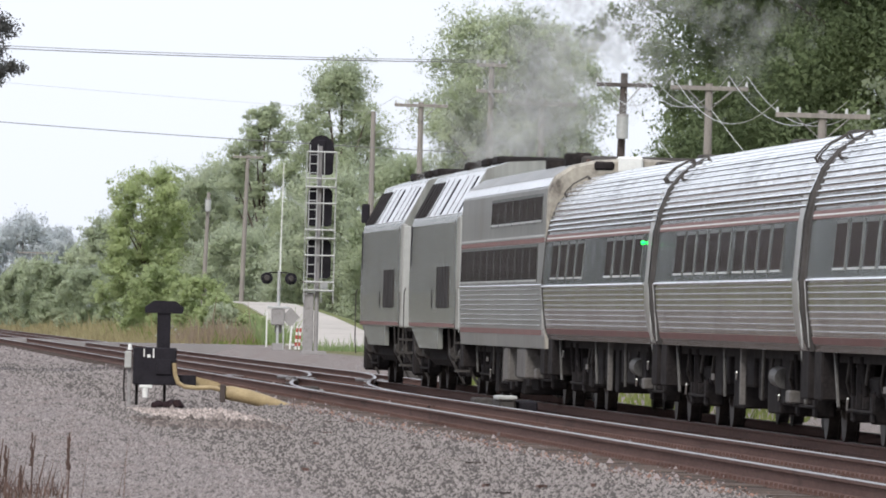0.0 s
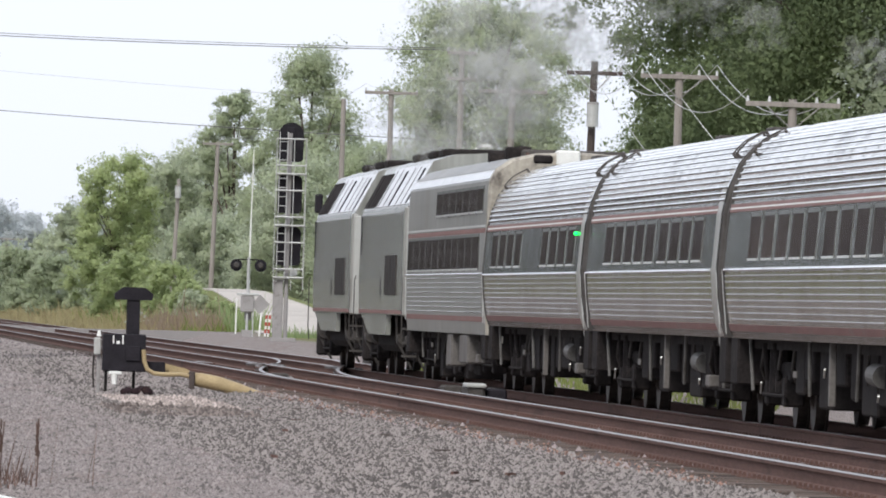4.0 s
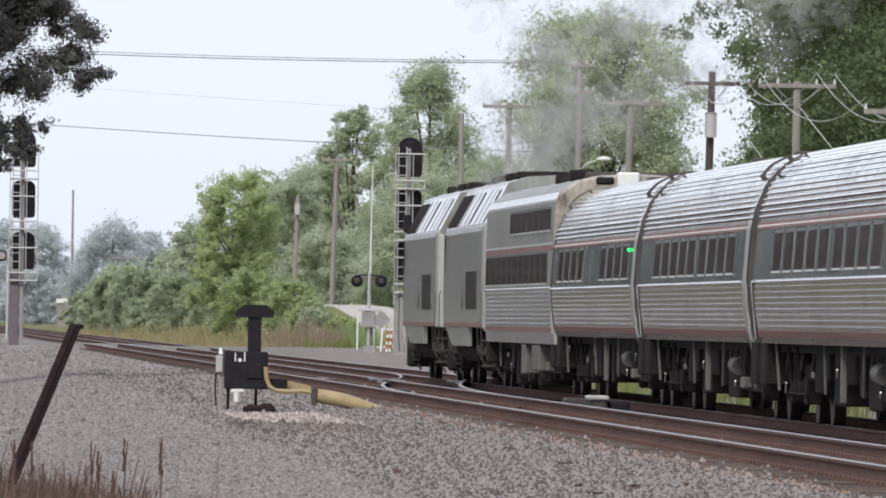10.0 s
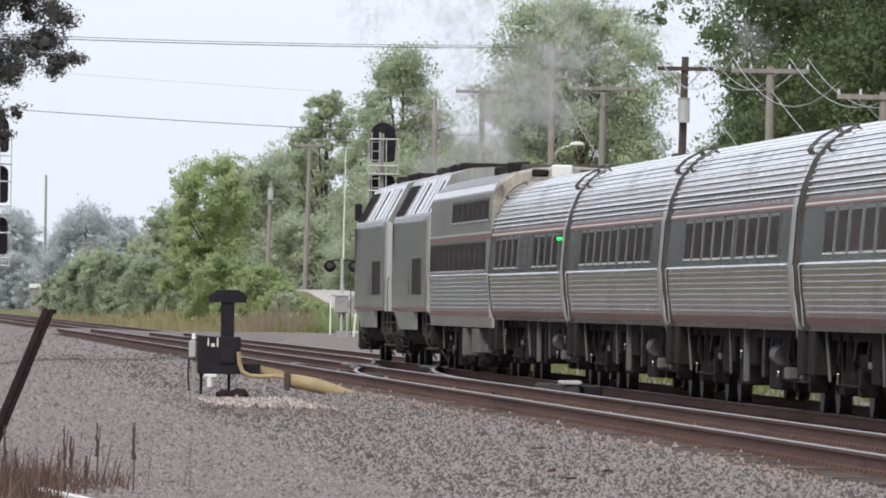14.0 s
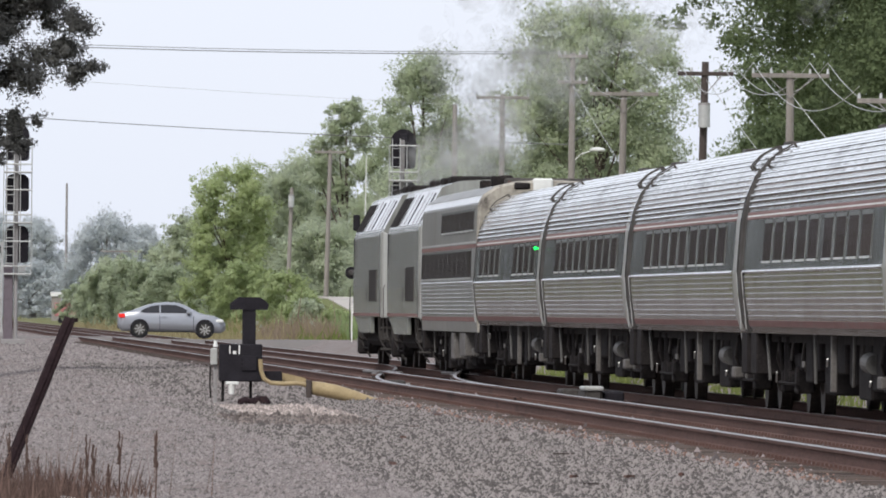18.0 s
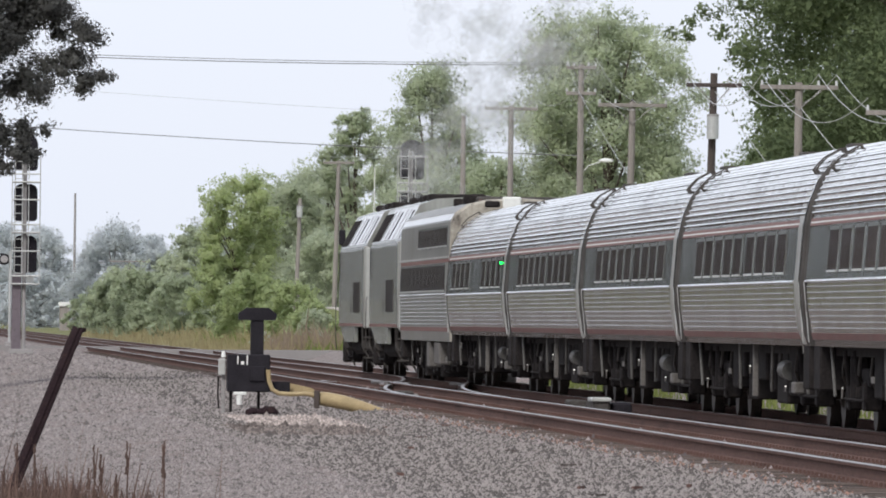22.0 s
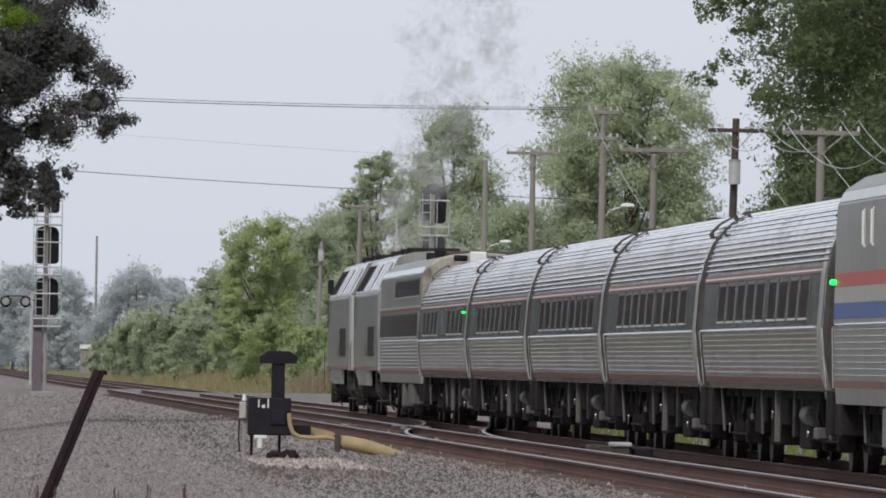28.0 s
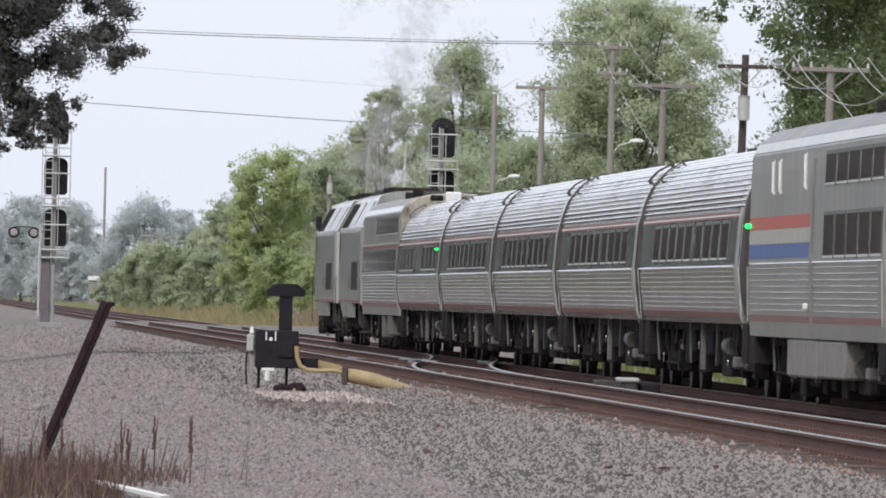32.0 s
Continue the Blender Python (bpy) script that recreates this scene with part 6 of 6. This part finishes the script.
def blades(name, count, area, height, width, material, label, seed, lean=0.35):
    """Grass and weed stalks, each a thin tapering blade."""
    rng = np.random.default_rng(seed)
    x0, x1, y0, y1 = area
    x, y = rng.uniform(x0, x1, count), rng.uniform(y0, y1, count)
    z = np.array([ground_z(a_, b_) for a_, b_ in zip(x, y)])
    h = height * rng.lognormal(0, 0.4, count)
    t = rng.uniform(0, math.tau, count)
    w = width * rng.uniform(0.6, 1.4, count)
    p_ = np.stack([x, y, z - 0.03], 1)
    s = np.stack([np.cos(t), np.sin(t), 0 * t], 1) * w[:, None]
    tip = np.stack([rng.normal(0, lean, count) * h, rng.normal(0, lean, count) * h, h], 1)
    v = np.stack([p_ - s, p_ + s, p_ + tip * 0.6 + s * 0.7, p_ + tip], 1).reshape(-1, 3)
    i = np.arange(count)[:, None] * 4
    f = np.concatenate([i + np.array([[0, 1, 2]]), i + np.array([[0, 2, 3]])])
    return tagged(new(name, raw(name, v, f, material)), label, "grass", kind="stuff")


blades("verge_grass", 16000, (3.6, 9.0, 560, 1150), 0.5, 0.05, GRASS_DRY, "dry yellow grass on the verge", 5)
blades("brown_weeds", 3400, (4.6, 7.9, 562, 600), 0.62, 0.035, WEED_RED, "reddish-brown dry weeds beside the side road", 62, 0.25)
blades("green_weeds", 1500, (7.6, 9.3, 556, 590), 0.75, 0.04, GRASS_BRIGHT, "tall green weeds beside the crossing", 63, 0.25)
blades("crossing_weeds", 700, (8.6, 13.2, 534, 543), 0.28, 0.03, GRASS_BRIGHT, "low green weeds before the side road", 64, 0.3)
blades("trackside_grass", 6000, (4.6, 9.0, 225, 345), 0.28, 0.03, GRASS, "green grass beyond the far track", 61)
blades("verge_weeds", 6000, (5.2, 9.5, 556, 760), 0.4, 0.05, GRASS, "green weeds on the verge", 6)
blades("dry_weeds", 2600, (-13.3, -11.9, 105, 118), 0.24, 0.007, DRY, "brown dry weeds at the edge of the yard", 7, 0.3)
blades("sparse_dry_weeds", 320, (-12.2, -11.2, 112, 120), 0.20, 0.008, DRY, "scattered brown weeds at the edge of the yard", 9, 0.3)
blades("tall_dry_weeds", 46, (-13.2, -10.7, 108, 120), 0.62, 0.004, DRY, "tall thin dry weed stalks", 8, 0.1)
rng = random.Random(21)
for k in range(24):
    x, y = -13.1 + 2.3 * rng.uniform(0, 1) ** 1.4, rng.uniform(110, 119)
    w = thing("dry_seed_stalk", "dry brown weed stalk with a dark seed head", "weed", (x, y, ground_z(x, y) - 0.02), group="seed stalks")
    hgt = rng.uniform(0.22, 0.62)
    part("stem", tube(bmesh.new(), [(0, 0, 0), (0.01, 0, hgt * 0.5), (rng.uniform(-0.04, 0.04), 0, hgt)], [0.009, 0.008, 0.006], 5), DRY, w)
    bm = bmesh.new()
    tube(bm, [(rng.uniform(-0.008, 0.008), 0, hgt * (0.5 + 0.05 * i)) for i in range(12)], [0.006 + rng.uniform(0.004, 0.022) * (1 - i / 14) for i in range(12)], 6)
    part("seed_head", bm, DRY, w, "brown seed head")


# ---- the passing car ----
def passenger_car():
    """A small two-door coupe with rounded shoulders, its nose towards +x."""
    c = thing("car", "silver two-door coupe crossing the tracks", "car", (0, 0, 0))
    c.scale = (1.04, 1.04, 1.05)
    tops = eased(((-2.28, 0.90), (-2.20, 1.02), (-1.75, 1.10), (-1.15, 1.34), (-0.70, 1.45), (-0.20, 1.50), (0.25, 1.47), (0.55, 1.38), (1.15, 1.06), (1.30, 1.01), (1.80, 0.92), (2.15, 0.78), (2.30, 0.62)))
    belt = eased(((-2.28, 0.86), (-1.9, 1.00), (-1.2, 1.01), (0.3, 0.98), (1.1, 0.95), (1.8, 0.86), (2.30, 0.58)))
    wide = eased(((-2.28, 0.70), (-2.1, 0.82), (-1.5, 0.88), (1.5, 0.88), (2.0, 0.80), (2.30, 0.58)))
    low = eased(((-2.28, 0.42), (-2.1, 0.26), (2.1, 0.20), (2.30, 0.34)))
    bm = bmesh.new()
    rings = []
    for k in range(47):
        x = -2.28 + 4.58 * k / 46
        w, zb, zt, zl = wide(x), belt(x), tops(x), low(x)
        lean = min(1.0, max(0.0, (zt - zb) / 0.45))
        sec = [(0.86 * w, zl), (0.985 * w, zl + 0.14), (w, 0.55 * zl + 0.45 * zb), (0.985 * w, 0.25 * zl + 0.75 * zb), (0.95 * w, zb), ((0.93 - 0.16 * lean) * w, zb + 0.80 * (zt - zb)), ((0.80 - 0.20 * lean) * w, zt - 0.015), (0.3 * w, zt)]
        rings.append([bm.verts.new((x, y, z)) for y, z in sec] + [bm.verts.new((x, -y, z)) for y, z in sec[::-1]])
    n = len(rings[0])
    for a_, b_ in zip(rings, rings[1:]):
        for k in range(n):
            bm.faces.new((a_[k], a_[(k + 1) % n], b_[(k + 1) % n], b_[k]))
    bm.faces.new(rings[0][::-1])
    bm.faces.new(rings[-1])
    smooth(part("body", bm, CAR_PAINT, c))

    def glass_y(x, z):
        w, zb, zt = wide(x), belt(x), tops(x)
        lean = min(1.0, max(0.0, (zt - zb) / 0.45))
        return w * (0.95 - (0.02 + 0.16 * lean) * (z - zb) / max(0.05, 0.80 * (zt - zb)))

    def on_side(name, pts, s, off, material, label=""):
        bm = bmesh.new()
        fo = [bm.verts.new((x, s * (glass_y(x, z) + off), z)) for x, z in pts]
        ba = [bm.verts.new((x, s * (glass_y(x, z) - 0.03), z)) for x, z in pts]
        m = len(pts)
        bm.faces.new(fo)
        bm.faces.new(ba[::-1])
        for k in range(m):
            bm.faces.new((fo[k], ba[k], ba[(k + 1) % m], fo[(k + 1) % m]))
        return part(name, bm, material, c, label)

    for s in (-1, 1):
        on_side("quarter_window", ((-1.36, 1.06), (-1.18, 1.20), (-0.86, 1.32), (-0.52, 1.365), (-0.52, 1.03), (-1.1, 1.03)), s, 0.02, CAR_GLASS)
        on_side("door_window", ((-0.47, 1.03), (-0.47, 1.37), (-0.15, 1.385), (0.2, 1.36), (0.46, 1.27), (0.88, 1.03)), s, 0.02, CAR_GLASS)
        part("wing_mirror", bx(0.62, 0.82, s * 0.86, s * 1.03, 0.98, 1.12, 0.03), CAR_PAINT, c)
        part("tail_lamp", bx(-2.26, -1.98, s * 0.64, s * 0.865, 0.82, 0.99, 0.03), TAIL, c, "red tail lamp")
        part("head_lamp", bx(1.86, 2.2, s * 0.52, s * 0.80, 0.64, 0.78, 0.03), WHITE_PAINT, c, "clear head lamp")
        part("door_handle", bx(-0.42, -0.22, s * 0.875, s * 0.905, 0.84, 0.875), CAR_PAINT, c)
        part("sill_trim", bx(-0.95, 0.98, s * 0.84, s * 0.892, 0.22, 0.27), BLACK, c)
        for y0 in (-0.50, 0.93):
            part("door_seam", bx(y0 - 0.008, y0 + 0.008, s * 0.86, s * 0.886, 0.34, 0.92), BLACK, c)
        for x in (1.42, -1.36):
            part("wheel_arch", rd((x, s * 0.60, 0.37), (x, s * 0.896, 0.37), 0.415, 0.405, 24), BLACK, c)
            bm = rd((0, -0.11, 0), (0, 0.11, 0), 0.335, 0.335, 24)
            w = part("wheel", bm, TYRE, c, "black tyre")
            w.location = (x, s * 0.805, 0.335)
            bm = rd((0, s * 0.09, 0), (0, s * 0.116, 0), 0.25, 0.24, 20)
            part("rim", bm, MID, w, "alloy rim")
            bm = bmesh.new()
            for k in range(8):
                a0 = k * math.tau / 8
                rod(bm, (0.04 * math.cos(a0), s * 0.12, 0.04 * math.sin(a0)), (0.235 * math.cos(a0), s * 0.12, 0.235 * math.sin(a0)), 0.022, 0.018, 6)
            part("spokes", bm, ALLOY, w)
    part("grille", bx(2.20, 2.305, -0.42, 0.42, 0.36, 0.50, 0.02), BLACK, c)
    part("bumper_trim", bx(-2.29, -2.2, -0.6, 0.6, 0.36, 0.50, 0.02), BLACK, c)
    return c


car = passenger_car()

# ---- a lorry far down the line ----
lorry = thing("lorry", "distant lorry with a red trailer and white cab", "lorry", (0, 0, 0))
part("trailer", bx(-3.2, 2.0, -1.0, 1.0, 0.9, 2.3, 0.05), TRAILER, lorry, "red trailer")
part("cab", bx(2.3, 4.2, -1.0, 1.0, 0.5, 2.2, 0.15), WHITE_PAINT, lorry, "white cab")
for x in (-2.4, -1.2, 2.8, 3.7):
    part("wheel", rd((x, -1.05, 0.45), (x, 1.05, 0.45), 0.45, 0.45, 16), TYRE, lorry)

# ---- exhaust haze above the locomotives ----
smoke = thing("exhaust_smoke", "thin grey diesel exhaust rising and drifting from the locomotives", "smoke")
PUFF_SHAPES = []
for k in range(5):
    bm, rng = bmesh.new(), random.Random(90 + k)
    for i in range(60):
        mid = Vector((rng.gauss(0, 0.34), rng.gauss(0, 0.34), rng.gauss(0, 0.30)))
        turn = Euler((rng.uniform(0, 6.3), rng.uniform(0, 6.3), 0)).to_matrix()
        r = rng.uniform(0.10, 0.30)
        bm.faces.new([bm.verts.new(mid + turn @ Vector((r * rng.uniform(0.7, 1.2) * math.cos(a_ * math.tau / 6), r * rng.uniform(0.7, 1.2) * math.sin(a_ * math.tau / 6), 0))) for a_ in range(6)])
    puff_mesh = bpy.data.meshes.new("puff")
    bm.to_mesh(puff_mesh)
    bm.free()
    puff_mesh.materials.append(SMOKE)
    PUFF_SHAPES.append(puff_mesh)
PUFFS = []
rng = random.Random(9)
for stack in (57.7, 36.7):
    born = -8.0
    while born < 31.9:
        puff = new("puff", PUFF_SHAPES[len(PUFFS) % 5])
        puff.parent = smoke
        PUFFS.append((puff, stack, born, rng.gauss(0, 1), rng.gauss(0, 1), rng.gauss(0, 1), rng.uniform(0, 360)))
        born += rng.uniform(0.10, 0.26) * (0.85 if born < 8 else 1.1 if born < 18 else 2.5)


# ---- what moves ----
def joint_at(t):
    ts, ys = [q[0] for q in JOINT], [q[1] for q in JOINT]
    for i in range(len(ts) - 1):
        if t <= ts[i + 1]:
            u = (t - ts[i]) / (ts[i + 1] - ts[i])
            return ys[i] + (ys[i + 1] - ys[i]) * u
    return ys[-1]


def motions():
    for ob, y in TRAIN:
        walk(ob, [(t, pose(0, j + y, 0)) for t, j in JOINT])
    steps = [0.0]
    while steps[-1] < 31.85:
        steps.append(min(32.0, round(steps[-1] + 0.14, 3)))
    steps[-1] = 32.0
    for ob, _ in TRAIN:
        for w in [c for c in ob.children if c.name.startswith("wheelset")]:
            x, y, z = w.location
            walk(w, [(t, pose(x, y, z, -math.degrees((joint_at(t) - 199.2) / z) % 360)) for t in steps])
    walk(lorry, [(t, pose(x, 1290, -0.35)) for t, x in ((0.0, -120.0), (16.5, 1.2), (17.0, 3.4), (17.5, 5.6), (18.2, 9.0), (32.0, 60.0))])
    for puff, stack, born, gx, gy, gz, turn in PUFFS:
        rows = [(t, pose(0, j + stack, 3.0, 0, 0, turn)) for t, j in JOINT if t < born]
        ages = [a_ for a_ in (0.0, 0.4, 1.0, 2.0, 3.0, 4.0, 5.0, 6.5, 8.0, 10.0, 14.0, 20.0) if born + a_ > 0]
        if born < 0:
            ages = [-born] + ages
        for age in [a_ for a_ in ages if born + a_ < 32.0] + [32.0 - born]:
            wind = float(np.interp(born, (0, 12, 19, 26), (0.62, 0.5, 0.28, 0.0)))
            wide = 0.2 + 0.14 * age + 0.05 * age ** 2 if born < 16 else 0.25 + 0.11 * age
            rise = (0.95 if born < 20 else 1.1) * age ** 0.9 * (1 + 0.2 * gz) + 0.25 * max(0.0, age - 4.0) ** 1.6
            rows.append((born + age, pose(wind * age + gx * wide, joint_at(max(0.0, born)) + 2.0 * min(born, 0.0) + stack + 0.8 * age + 1.5 * gy * wide, 4.15 + rise, 0, 12 * age, turn)))
        if rows[0][0] > 0:
            rows.insert(0, (0.0, rows[0][1]))
        walk(puff, rows)
    path = [(0.0, -95.0), (16.0, -11.9), (17.0, -6.3), (18.0, -0.75), (19.0, 4.65), (20.0, 9.6), (32.0, 60.0)]
    rows = [(t, x) for t, x in path]

    walk(car, [(t, pose(x, 543.6, 0.115 if x < 12 else 0.1, 0, 0, 0)) for t, x in rows])
    for w in [c for c in car.children if c.name.startswith("wheel") and not c.name.startswith("wheel_arch")]:
        x, y, z = w.location
        turn = []
        t = 0.0
        while t <= 32.0:
            i = max(k for k in range(len(path) - 1) if path[k][0] <= t)
            u = (t - path[i][0]) / (path[i + 1][0] - path[i][0])
            d = path[i][1] + (path[i + 1][1] - path[i][1]) * u
            turn.append((t, pose(x, y, z, 0, math.degrees(d / 0.34) % 360, 0)))
            t = round(t + 0.08, 3)
        walk(w, turn)


motions()
